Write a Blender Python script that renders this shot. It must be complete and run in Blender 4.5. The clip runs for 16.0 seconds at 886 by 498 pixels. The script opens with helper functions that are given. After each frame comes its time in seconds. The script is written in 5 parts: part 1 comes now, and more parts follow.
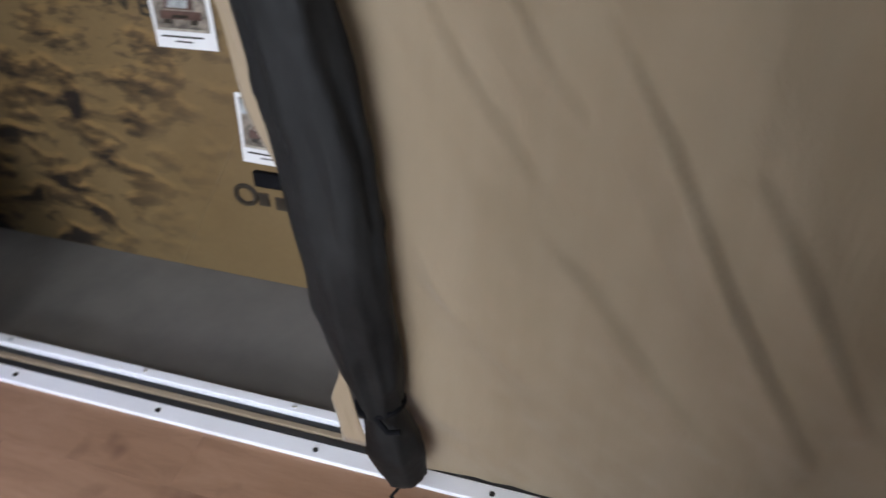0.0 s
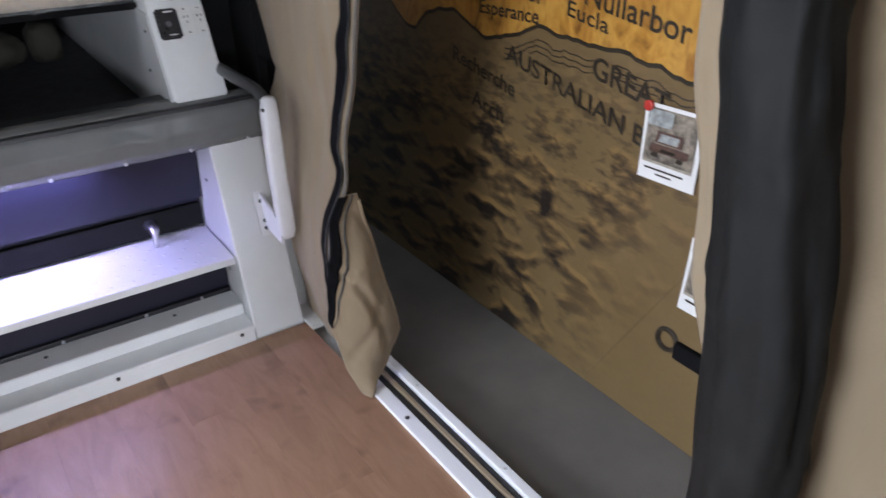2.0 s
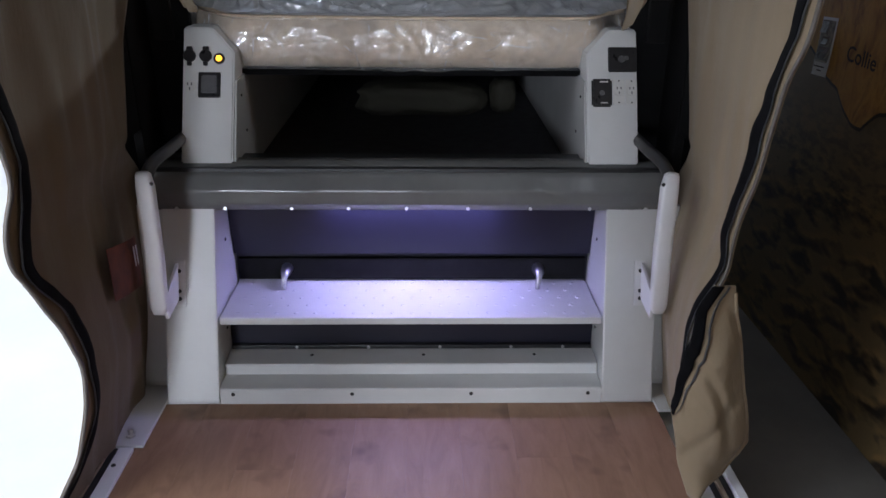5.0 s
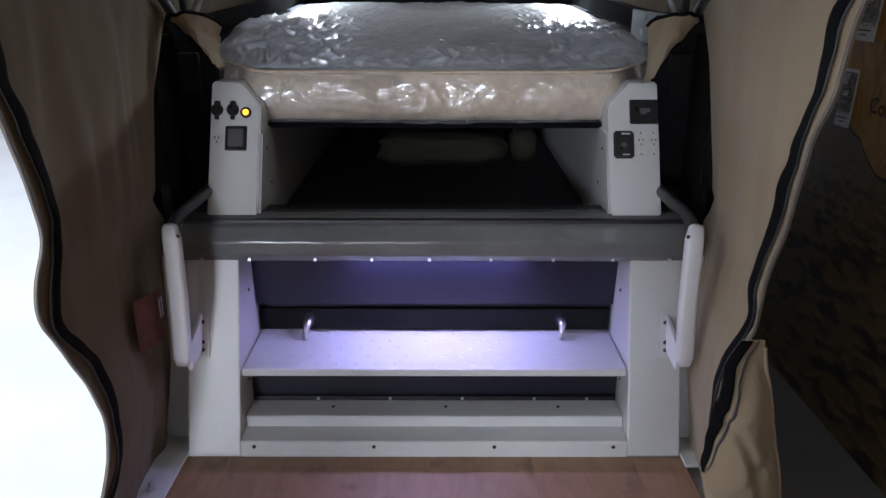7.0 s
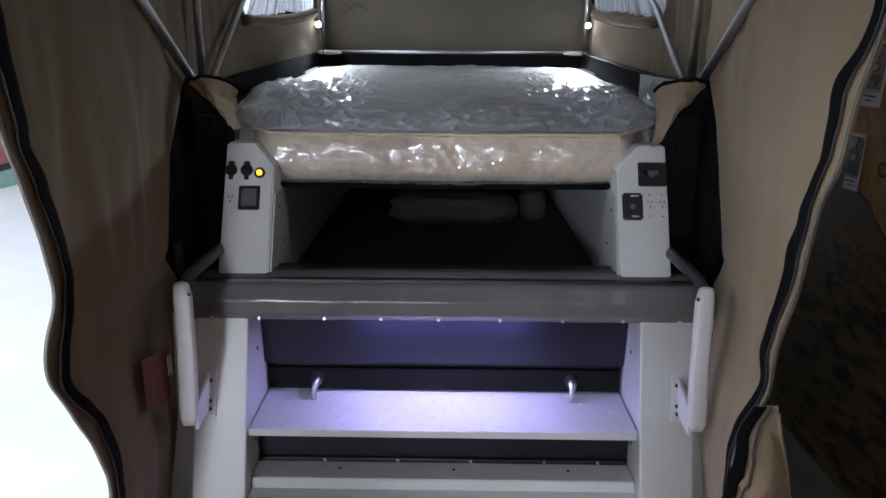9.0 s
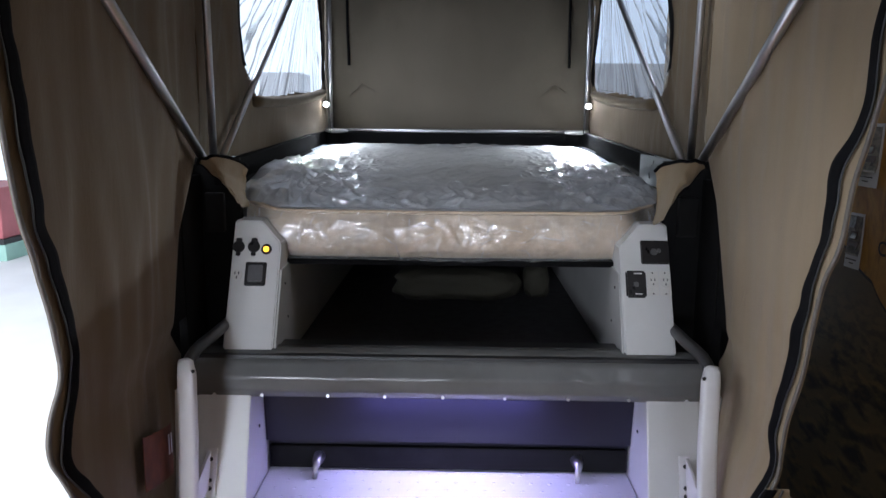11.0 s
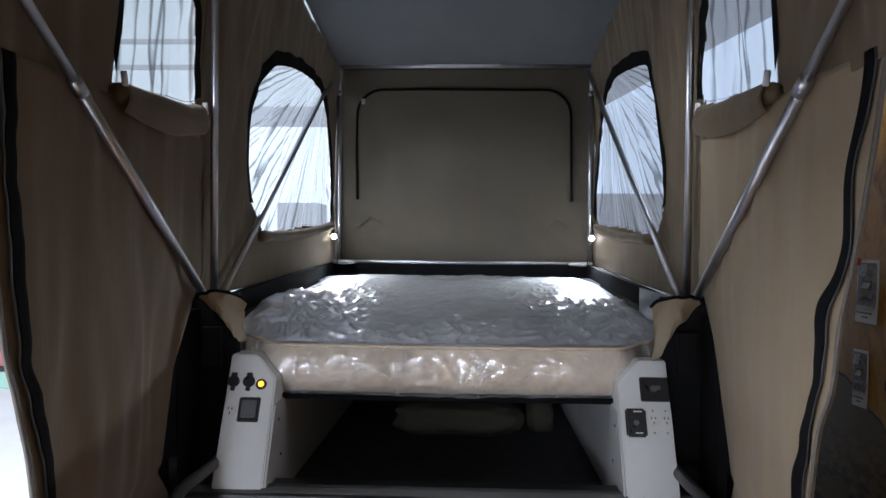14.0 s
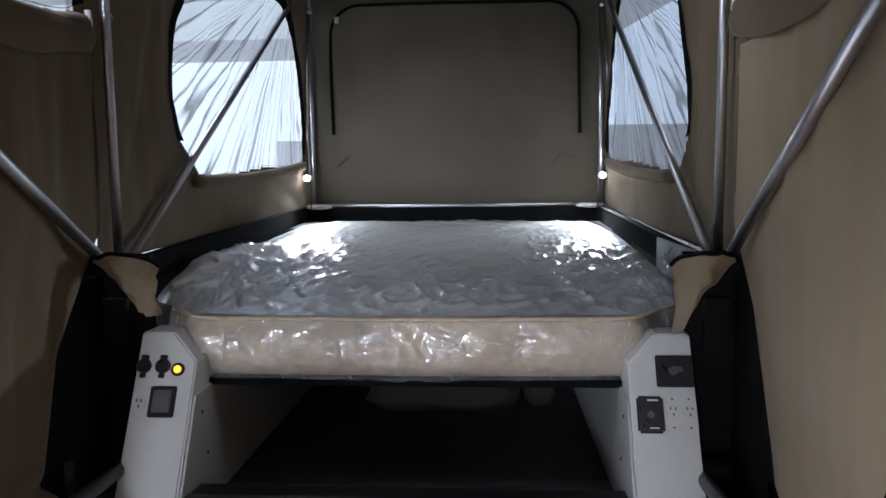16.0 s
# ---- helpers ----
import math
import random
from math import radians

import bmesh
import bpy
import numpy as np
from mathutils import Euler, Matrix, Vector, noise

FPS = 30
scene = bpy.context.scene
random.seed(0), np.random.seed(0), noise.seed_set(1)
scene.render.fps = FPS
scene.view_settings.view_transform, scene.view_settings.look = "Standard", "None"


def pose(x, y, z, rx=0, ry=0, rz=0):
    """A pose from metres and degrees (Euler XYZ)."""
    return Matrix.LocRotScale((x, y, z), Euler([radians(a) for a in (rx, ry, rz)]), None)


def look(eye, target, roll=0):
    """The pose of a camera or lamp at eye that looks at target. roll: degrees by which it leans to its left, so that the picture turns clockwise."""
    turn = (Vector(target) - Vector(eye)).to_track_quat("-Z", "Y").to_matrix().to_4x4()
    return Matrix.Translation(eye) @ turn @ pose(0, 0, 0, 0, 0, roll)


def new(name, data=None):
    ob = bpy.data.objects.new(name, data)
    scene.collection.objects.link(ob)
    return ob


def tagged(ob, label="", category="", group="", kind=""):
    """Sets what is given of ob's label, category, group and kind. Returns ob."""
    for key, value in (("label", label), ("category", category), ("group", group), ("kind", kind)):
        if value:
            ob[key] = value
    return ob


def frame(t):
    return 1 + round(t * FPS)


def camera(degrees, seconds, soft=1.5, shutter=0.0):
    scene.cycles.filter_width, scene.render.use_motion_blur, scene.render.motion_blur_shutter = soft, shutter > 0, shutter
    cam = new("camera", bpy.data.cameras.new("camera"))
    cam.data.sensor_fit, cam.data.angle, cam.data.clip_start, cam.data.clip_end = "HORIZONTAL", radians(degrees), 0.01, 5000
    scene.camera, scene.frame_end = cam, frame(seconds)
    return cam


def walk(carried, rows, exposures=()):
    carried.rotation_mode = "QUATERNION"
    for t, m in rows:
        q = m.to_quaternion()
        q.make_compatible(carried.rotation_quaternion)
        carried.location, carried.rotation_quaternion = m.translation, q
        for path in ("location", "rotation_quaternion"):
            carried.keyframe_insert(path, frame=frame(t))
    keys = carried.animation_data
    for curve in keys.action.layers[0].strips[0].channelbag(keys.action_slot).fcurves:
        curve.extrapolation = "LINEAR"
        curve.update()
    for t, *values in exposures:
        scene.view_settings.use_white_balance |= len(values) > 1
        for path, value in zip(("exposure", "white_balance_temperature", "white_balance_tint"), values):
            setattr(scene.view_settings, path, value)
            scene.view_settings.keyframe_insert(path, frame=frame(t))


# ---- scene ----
cam = camera(62.1, 16.0, shutter=0.3)
PATH = [
    (0, (-0.136, -2.128, 1.485), (1.392, -1.687, 0.273), 0.2),
    (0.5, (-0.101, -2.16, 1.469), (1.253, -1.291, 0.282), 0.8),
    (1, (-0.086, -2.168, 1.48), (1.094, -1.012, 0.352), -0.9),
    (1.5, (-0.063, -2.097, 1.486), (1.074, -0.824, 0.443), -0.8),
    (2, (-0.019, -2.063, 1.505), (0.995, -0.636, 0.537), -0.0),
    (2.5, (0.051, -2.082, 1.512), (0.737, -0.454, 0.574), 2.1),
    (3, (0.056, -2.118, 1.491), (0.493, -0.393, 0.579), 2.1),
    (3.5, (0.069, -2.146, 1.507), (0.36, -0.383, 0.609), 1.9),
    (4, (0.07, -2.159, 1.504), (0.234, -0.36, 0.645), 1.7),
    (4.5, (0.059, -2.145, 1.503), (0.148, -0.324, 0.68), 1.1),
    (7, (0.027, -2.122, 1.53), (0.029, -0.243, 0.845), 0.1),
    (7.5, (0.019, -2.122, 1.534), (0.015, -0.231, 0.881), 0.1),
    (8, (0.032, -2.124, 1.536), (0.013, -0.221, 0.919), -0.1),
    (8.5, (0.035, -2.12, 1.547), (0.008, -0.208, 0.961), 0.1),
    (9, (0.03, -2.124, 1.546), (0.003, -0.199, 1.005), 0.3),
    (11.5, (0.023, -2.138, 1.571), (-0.017, -0.161, 1.271), 0.5),
    (12, (0.032, -2.132, 1.578), (-0.016, -0.148, 1.329), 0.6),
    (12.5, (0.043, -2.127, 1.588), (-0.018, -0.138, 1.394), 0.8),
    (13, (0.042, -2.136, 1.591), (-0.026, -0.142, 1.46), 0.5),
    (13.5, (0.065, -2.139, 1.594), (-0.01, -0.142, 1.523), 0.4),
    (14, (0.096, -2.142, 1.6), (0.011, -0.144, 1.588), 0.5),
    (14.5, (0.101, -2.094, 1.602), (-0.002, -0.097, 1.656), 0.6),
    (15, (0.127, -1.895, 1.606), (0.009, 0.1, 1.693), 1.0),
    (15.5, (0.164, -1.671, 1.626), (0.035, 0.322, 1.521), 0.2),
    (16, (0.235, -1.558, 1.622), (0.099, 0.429, 1.438), -0.6),
]
walk(cam, [(t, look(eye, target, roll)) for t, eye, target, roll in PATH],
     exposures=[(0, 0.32), (1.5, 0.4), (2, 0.36), (2.5, 0.06), (3.5, -0.30), (9, -0.32), (11.5, -0.05), (14, -0.14), (16, -0.30)])

# ---- light ----
world = bpy.data.worlds.new("hall_air")
scene.world = world
world.use_nodes = True
world.node_tree.nodes["Background"].inputs[0].default_value = (0.75, 0.82, 1.0, 1)
world.node_tree.nodes["Background"].inputs[1].default_value = 0.05


def area_lamp(name, m, sx, sy, watts, colour):
    data = bpy.data.lights.new(name, "AREA")
    data.shape, data.size, data.size_y, data.energy, data.color = "RECTANGLE", sx, sy, watts, colour
    ob = new(name, data)
    ob.matrix_world = m
    return ob


def spot_lamp(name, m, radius, watts, colour):
    data = bpy.data.lights.new(name, "SPOT")
    data.shadow_soft_size, data.energy, data.color = radius, watts, colour
    data.spot_size, data.spot_blend = radians(80), 1.0
    ob = new(name, data)
    ob.matrix_world = m
    return ob


HALL_W, LED_W, STRIP_W = 420, 52.0, 5.6
DAY = (0.81, 0.87, 1.0)
area_lamp("hall_light", look((-4.0, -0.5, 5.6), (-4.0, -0.5, 0)), 4, 6, HALL_W * 1.6, DAY)
area_lamp("hall_light", look((0.5, -6.5, 5.6), (0.5, -6.5, 0)), 5, 3, HALL_W * 0.4, DAY)
area_lamp("hall_light", look((4.5, -0.8, 5.6), (4.5, -0.8, 0)), 4, 6, HALL_W * 0.8, DAY)
# two unseen fill lamps, added to the west and south
area_lamp("entrance_daylight", look((-11.6, -2.6, 4.3), (0, -1.8, 0.5)), 6, 3.2, HALL_W * 3.4, DAY)
area_lamp("entrance_daylight", look((-2.4, -11.6, 1.6), (-0.4, 0, 1.0)), 1.6, 1.2, HALL_W * 1.45, DAY)
area_lamp("step_led", look((0, 0.285, 0.615), (0, 0.22, 0.0)), 0.62, 0.02, STRIP_W, (0.45, 0.43, 1.0))
spot_lamp("bunk_led", look((-0.765, 2.405, 1.645), (-0.36, 1.68, 1.12)), 0.02, LED_W * 1.3, (0.84, 0.92, 1.0))
spot_lamp("bunk_led", look((0.80, 2.405, 1.645), (0.38, 1.68, 1.12)), 0.02, LED_W * 2.6, (0.84, 0.92, 1.0))


# ---- materials ----
def material(name, build):
    mat = bpy.data.materials.new(name)
    mat.use_nodes = True
    nt = mat.node_tree
    bsdf = nt.nodes["Principled BSDF"]
    build(nt, bsdf)
    return mat


def add(nt, kind, **sets):
    node = nt.nodes.new(kind)
    for key, value in sets.items():
        node.inputs[key].default_value = value
    return node


def coords(nt, scale=(1, 1, 1)):
    tc = nt.nodes.new("ShaderNodeTexCoord")
    mp = add(nt, "ShaderNodeMapping", Scale=scale)
    nt.links.new(tc.outputs["Object"], mp.inputs["Vector"])
    return mp.outputs["Vector"]


def noise_tex(nt, vec, scale, detail=4.0, rough=0.6, distortion=0.0):
    n = add(nt, "ShaderNodeTexNoise", Scale=scale, Detail=detail, Roughness=rough, Distortion=distortion)
    nt.links.new(vec, n.inputs["Vector"])
    return n.outputs["Fac"]


def ramp(nt, fac, stops):
    r = nt.nodes.new("ShaderNodeValToRGB")
    els = r.color_ramp.elements
    while len(els) < len(stops):
        els.new(0.5)
    for el, (pos, col) in zip(els, stops):
        el.position, el.color = pos, (*col, 1)
    nt.links.new(fac, r.inputs["Fac"])
    return r.outputs["Color"]


def mix(nt, fac, a, b, blend="MIX"):
    m = nt.nodes.new("ShaderNodeMix")
    m.data_type, m.blend_type = "RGBA", blend
    for sock, value in ((m.inputs[0], fac), (m.inputs[6], a), (m.inputs[7], b)):
        if isinstance(value, (int, float)):
            sock.default_value = value
        elif isinstance(value, tuple):
            sock.default_value = (*value, 1)
        else:
            nt.links.new(value, sock)
    return m.outputs[2]


def bump(nt, bsdf, height, strength, distance=0.01):
    b = add(nt, "ShaderNodeBump", Strength=strength, Distance=distance)
    nt.links.new(height, b.inputs["Height"])
    nt.links.new(b.outputs["Normal"], bsdf.inputs["Normal"])


def plain(col, rough=0.5, metal=0.0, vary=0.12, scale=9.0, relief=0.05, fine=120.0, spec=0.5):
    def build(nt, bsdf):
        vec = coords(nt)
        big = noise_tex(nt, vec, scale)
        small = noise_tex(nt, vec, fine, 2.0)
        lo = tuple(c * (1 - vary) for c in col)
        hi = tuple(min(1, c * (1 + vary)) for c in col)
        c1 = ramp(nt, big, [(0.3, lo), (0.7, hi)])
        nt.links.new(mix(nt, 0.12, c1, ramp(nt, small, [(0.3, lo), (0.7, hi)])), bsdf.inputs["Base Color"])
        r = add(nt, "ShaderNodeMapRange")
        r.inputs["To Min"].default_value, r.inputs["To Max"].default_value = max(0.02, rough - 0.08), min(1, rough + 0.08)
        nt.links.new(big, r.inputs["Value"])
        nt.links.new(r.outputs[0], bsdf.inputs["Roughness"])
        bsdf.inputs["Metallic"].default_value = metal
        bsdf.inputs["Specular IOR Level"].default_value = spec
        if relief:
            bump(nt, bsdf, small, relief, 0.003)
    return build


def canvas_build(col, relief=0.3, streaks=0.45):
    def build(nt, bsdf):
        vec = coords(nt)
        stain = noise_tex(nt, vec, 2.2, 5)
        streak = noise_tex(nt, coords(nt, (4, 4, 0.4)), 1.6, 3)
        base = mix(nt, stain, tuple(c * 0.86 for c in col), tuple(c * 1.1 for c in col))
        # upright brown streaks put the shade of pleats into the colour
        base = mix(nt, ramp(nt, streak, [(0.36, (0, 0, 0)), (0.70, (streaks, streaks, streaks))]), base, (col[0] * 0.68, col[1] * 0.62, col[2] * 0.5))
        nt.links.new(base, bsdf.inputs["Base Color"])
        bsdf.inputs["Roughness"].default_value = 0.85
        bsdf.inputs["Sheen Weight"].default_value = 0.15
        wave = noise_tex(nt, vec, 420.0, 2)
        crease = noise_tex(nt, coords(nt, (3, 3, 0.8)), 3.0, 6, 0.65, 0.6)
        high = mix(nt, 0.93, wave, crease)
        bump(nt, bsdf, high, relief, 0.04)
        lit = add(nt, "ShaderNodeBsdfTranslucent", Color=(*[c ** 1.5 * 1.6 for c in col], 1))
        both = add(nt, "ShaderNodeMixShader", Fac=0.008)
        out = nt.nodes["Material Output"]
        nt.links.new(bsdf.outputs[0], both.inputs[1])
        nt.links.new(lit.outputs[0], both.inputs[2])
        nt.links.new(both.outputs[0], out.inputs["Surface"])
    return build


def wood_build(nt, bsdf):
    info = nt.nodes.new("ShaderNodeObjectInfo")
    tc = nt.nodes.new("ShaderNodeTexCoord")
    off = add(nt, "ShaderNodeVectorMath")
    off.operation = "MULTIPLY_ADD"
    nt.links.new(info.outputs["Random"], off.inputs[0])
    off.inputs[1].default_value = (13, 29, 7)
    nt.links.new(tc.outputs["Object"], off.inputs[2])
    mp = add(nt, "ShaderNodeMapping", Scale=(9, 2.0, 9))
    nt.links.new(off.outputs[0], mp.inputs["Vector"])
    grain = noise_tex(nt, mp.outputs[0], 2.0, 7, 0.62, 0.8)
    fine = noise_tex(nt, mp.outputs[0], 11.0, 3)
    knots = noise_tex(nt, off.outputs[0], 7.0, 2)
    col = ramp(nt, grain, [(0.25, (0.225, 0.122, 0.070)), (0.5, (0.30, 0.170, 0.100)), (0.78, (0.36, 0.212, 0.132))])
    col = mix(nt, ramp(nt, knots, [(0.58, (0, 0, 0)), (0.74, (0.7, 0.7, 0.7))]), col, (0.12, 0.058, 0.034))
    tint = ramp(nt, info.outputs["Random"], [(0, (0.95, 0.95, 0.95)), (1, (1.04, 1.04, 1.04))])
    col = mix(nt, 1.0, col, tint, "MULTIPLY")
    nt.links.new(mix(nt, 0.04, col, ramp(nt, fine, [(0.3, (0.14, 0.07, 0.045)), (0.7, (0.45, 0.27, 0.19))])), bsdf.inputs["Base Color"])
    bsdf.inputs["Roughness"].default_value = 0.42
    bump(nt, bsdf, grain, 0.03, 0.003)


def mural_build(nt, bsdf):
    vec = coords(nt)

    def rng(sock, a, b, lo=0.0, hi=1.0):
        r = add(nt, "ShaderNodeMapRange")
        nt.links.new(sock, r.inputs["Value"])
        for key, value in (("From Min", a), ("From Max", b), ("To Min", lo), ("To Max", hi)):
            r.inputs[key].default_value = value
        return r.outputs[0]

    def clumps(shift):
        mp = add(nt, "ShaderNodeMapping", Location=(0, 0, shift), Scale=(1, 0.85, 1.9))
        mp.vector_type = "POINT"
        nt.links.new(vec, mp.inputs["Vector"])
        big = noise_tex(nt, mp.outputs[0], 7.6, 2.6, 0.5, 0.3)
        small = noise_tex(nt, mp.outputs[0], 24.0, 3.0, 0.55, 0.3)
        return big, small
    big, small = clumps(0.0)
    big_up, _ = clumps(-0.045)
    broad = noise_tex(nt, vec, 2.4, 3)
    grit = noise_tex(nt, vec, 60.0, 3)
    sep = nt.nodes.new("ShaderNodeSeparateXYZ")
    nt.links.new(vec, sep.inputs[0])
    # clumps thin out along a slanting line towards the panel's plain end, and turn finer up the panel
    slant = add(nt, "ShaderNodeMath")
    slant.operation = "MULTIPLY_ADD"
    nt.links.new(sep.outputs["Z"], slant.inputs[0])
    slant.inputs[1].default_value = 0.55
    nt.links.new(sep.outputs["Y"], slant.inputs[2])
    along = rng(slant.outputs[0], -0.86, -0.42)
    up = rng(sep.outputs["Z"], 1.02, 0.70)
    mask = mix(nt, 1.0, along, up, "MULTIPLY")
    kind = mix(nt, rng(sep.outputs["Z"], 0.5, 0.88, 0.12, 0.75), big, small)
    dark = ramp(nt, kind, [(0.47, (0, 0, 0)), (0.55, (0.62, 0.62, 0.62)), (0.62, (1, 1, 1))])
    crest = ramp(nt, big_up, [(0.48, (0, 0, 0)), (0.60, (0.75, 0.75, 0.75))])
    sand = mix(nt, broad, (0.135, 0.084, 0.032), (0.215, 0.150, 0.070))
    sand = mix(nt, mix(nt, 1.0, grit, (0.35, 0.35, 0.35), "MULTIPLY"), sand, (0.10, 0.06, 0.024))
    lit = mix(nt, mix(nt, 1.0, crest, mask, "MULTIPLY"), sand, (0.255, 0.155, 0.056))
    amount = mix(nt, 1.0, dark, mask, "MULTIPLY")
    nt.links.new(mix(nt, amount, lit, (0.020, 0.015, 0.012)), bsdf.inputs["Base Color"])
    bsdf.inputs["Roughness"].default_value = 0.42
    bump(nt, bsdf, grit, 0.03, 0.002)


def gold_build(nt, bsdf):
    # printed relief of dry ranges in ochre and deep brown
    vec = coords(nt, (1, 1.6, 0.8))
    ranges = noise_tex(nt, vec, 7.0, 5, 0.6, 0.9)
    grain = noise_tex(nt, vec, 40.0, 3)
    col = ramp(nt, ranges, [(0.30, (0.15, 0.058, 0.010)), (0.44, (0.46, 0.215, 0.032)), (0.56, (0.60, 0.32, 0.06)), (0.70, (0.30, 0.125, 0.021))])
    nt.links.new(mix(nt, mix(nt, 1.0, grain, (0.4, 0.4, 0.4), "MULTIPLY"), col, (0.16, 0.07, 0.014)), bsdf.inputs["Base Color"])
    bsdf.inputs["Roughness"].default_value = 0.4


def wrap(sharp, broad, depth, gain, base, haze, facets):
    """Loose clear film: sharp and soft sheen over a milky veil, whiter for glare."""
    def build(nt, bsdf):
        vec = coords(nt)
        wrinkle = noise_tex(nt, coords(nt, (1.5, 0.75, 1.5)), 6.5, 2.5, 0.5, 0.9)
        w = nt.nodes.new("ShaderNodeVectorMath")
        w.operation = "MULTIPLY_ADD"
        nt.links.new(wrinkle, w.inputs[0])
        w.inputs[1].default_value = (0.22, 0.22, 0.22)
        nt.links.new(vec, w.inputs[2])
        facet = add(nt, "ShaderNodeTexVoronoi", Scale=facets)
        nt.links.new(w.outputs[0], facet.inputs["Vector"])
        turned = add(nt, "ShaderNodeMapping", Rotation=(0, 0, 0.5), Scale=(1.1, 2.0, 1.4))
        nt.links.new(vec, turned.inputs["Vector"])
        streak = noise_tex(nt, turned.outputs[0], 7.0, 3, 0.55, 1.0)
        high = mix(nt, 0.45, facet.outputs["Distance"], streak)
        b = add(nt, "ShaderNodeBump", Strength=1.0, Distance=depth)
        nt.links.new(high, b.inputs["Height"])
        g1 = add(nt, "ShaderNodeBsdfGlossy", Color=(0.97, 0.98, 1, 1), Roughness=sharp)
        g2 = add(nt, "ShaderNodeBsdfGlossy", Color=(0.95, 0.97, 1, 1), Roughness=broad)
        gloss = add(nt, "ShaderNodeMixShader", Fac=0.5)
        for k, g in enumerate((g1, g2)):
            nt.links.new(b.outputs["Normal"], g.inputs["Normal"])
            nt.links.new(g.outputs[0], gloss.inputs[k + 1])
        clear = add(nt, "ShaderNodeBsdfTransparent", Color=(0.98, 0.98, 0.98, 1))
        fres = add(nt, "ShaderNodeFresnel", IOR=1.5)
        lift = add(nt, "ShaderNodeMath")
        lift.operation = "MULTIPLY_ADD"
        lift.inputs[1].default_value = gain
        lift.inputs[2].default_value = base
        nt.links.new(fres.outputs[0], lift.inputs[0])
        milk = add(nt, "ShaderNodeBsdfDiffuse", Color=(0.86, 0.88, 0.9, 1))
        hazy, both = nt.nodes.new("ShaderNodeMixShader"), nt.nodes.new("ShaderNodeMixShader")
        nt.links.new(ramp(nt, streak, [(0.35, (haze * 0.75,) * 3), (0.68, (haze * 1.3,) * 3)]), hazy.inputs[0])
        nt.links.new(clear.outputs[0], hazy.inputs[1])
        nt.links.new(milk.outputs[0], hazy.inputs[2])
        nt.links.new(lift.outputs[0], both.inputs[0])
        nt.links.new(hazy.outputs[0], both.inputs[1])
        nt.links.new(gloss.outputs[0], both.inputs[2])
        nt.links.new(both.outputs[0], nt.nodes["Material Output"].inputs["Surface"])
    return build


def vinyl_build(nt, bsdf, pivot=(2.45, 2.78), spread=7.5, veil=0.65):
    # clear window film, wrinkled and a little milky
    # folds fan out from the window's upper inner corner
    sep = nt.nodes.new("ShaderNodeSeparateXYZ")
    nt.links.new(coords(nt), sep.inputs[0])

    def math_node(op, a, b):
        m = nt.nodes.new("ShaderNodeMath")
        m.operation = op
        for k, value in enumerate((a, b)):
            if isinstance(value, (int, float)):
                m.inputs[k].default_value = value
            else:
                nt.links.new(value, m.inputs[k])
        return m.outputs[0]
    dy, dz = math_node("SUBTRACT", sep.outputs["Y"], pivot[0]), math_node("SUBTRACT", sep.outputs["Z"], pivot[1])
    angle = math_node("ARCTAN2", dz, dy)
    far = math_node("SQRT", math_node("ADD", math_node("MULTIPLY", dy, dy), math_node("MULTIPLY", dz, dz)), 0)
    fan = nt.nodes.new("ShaderNodeCombineXYZ")
    nt.links.new(math_node("MULTIPLY", angle, spread), fan.inputs[0])
    nt.links.new(math_node("MULTIPLY", far, 0.14), fan.inputs[1])
    fold = noise_tex(nt, fan.outputs[0], 1.0, 1.6, 0.5, 0.08)
    b = add(nt, "ShaderNodeBump", Strength=0.8, Distance=0.03)
    nt.links.new(fold, b.inputs["Height"])
    gloss = add(nt, "ShaderNodeBsdfGlossy", Color=(1, 1, 1, 1), Roughness=0.12)
    clear = nt.nodes.new("ShaderNodeBsdfTransparent")
    milk = add(nt, "ShaderNodeBsdfTranslucent", Color=(0.5, 0.53, 0.57, 1))
    edge = add(nt, "ShaderNodeBsdfDiffuse", Color=(0.16, 0.17, 0.19, 1))
    # pale bands and dark lines paint lit and shaded folds on the film
    streak = ramp(nt, fold, [(p, (veil * f,) * 3) for p, f in ((0.30, 0.10), (0.40, 0.45), (0.41, 0.12), (0.50, 0.60), (0.51, 0.15), (0.60, 0.50), (0.61, 0.12))])
    line = ramp(nt, fold, [(p, (f,) * 3) for p, f in ((0.345, 0), (0.352, 0.75), (0.362, 0), (0.408, 0), (0.415, 0.85), (0.427, 0), (0.476, 0), (0.483, 0.7), (0.492, 0), (0.552, 0), (0.560, 0.85), (0.572, 0), (0.64, 0), (0.65, 0.7), (0.665, 0))])
    m1, m2 = nt.nodes.new("ShaderNodeMixShader"), add(nt, "ShaderNodeMixShader", Fac=0.08)
    nt.links.new(streak, m1.inputs[0])
    nt.links.new(clear.outputs[0], m1.inputs[1])
    nt.links.new(milk.outputs[0], m1.inputs[2])
    nt.links.new(b.outputs["Normal"], gloss.inputs["Normal"])
    nt.links.new(b.outputs["Normal"], milk.inputs["Normal"])
    m3 = nt.nodes.new("ShaderNodeMixShader")
    nt.links.new(line, m3.inputs[0])
    nt.links.new(m1.outputs[0], m3.inputs[1])
    nt.links.new(edge.outputs[0], m3.inputs[2])
    nt.links.new(m3.outputs[0], m2.inputs[1])
    nt.links.new(gloss.outputs[0], m2.inputs[2])
    nt.links.new(m2.outputs[0], nt.nodes["Material Output"].inputs["Surface"])


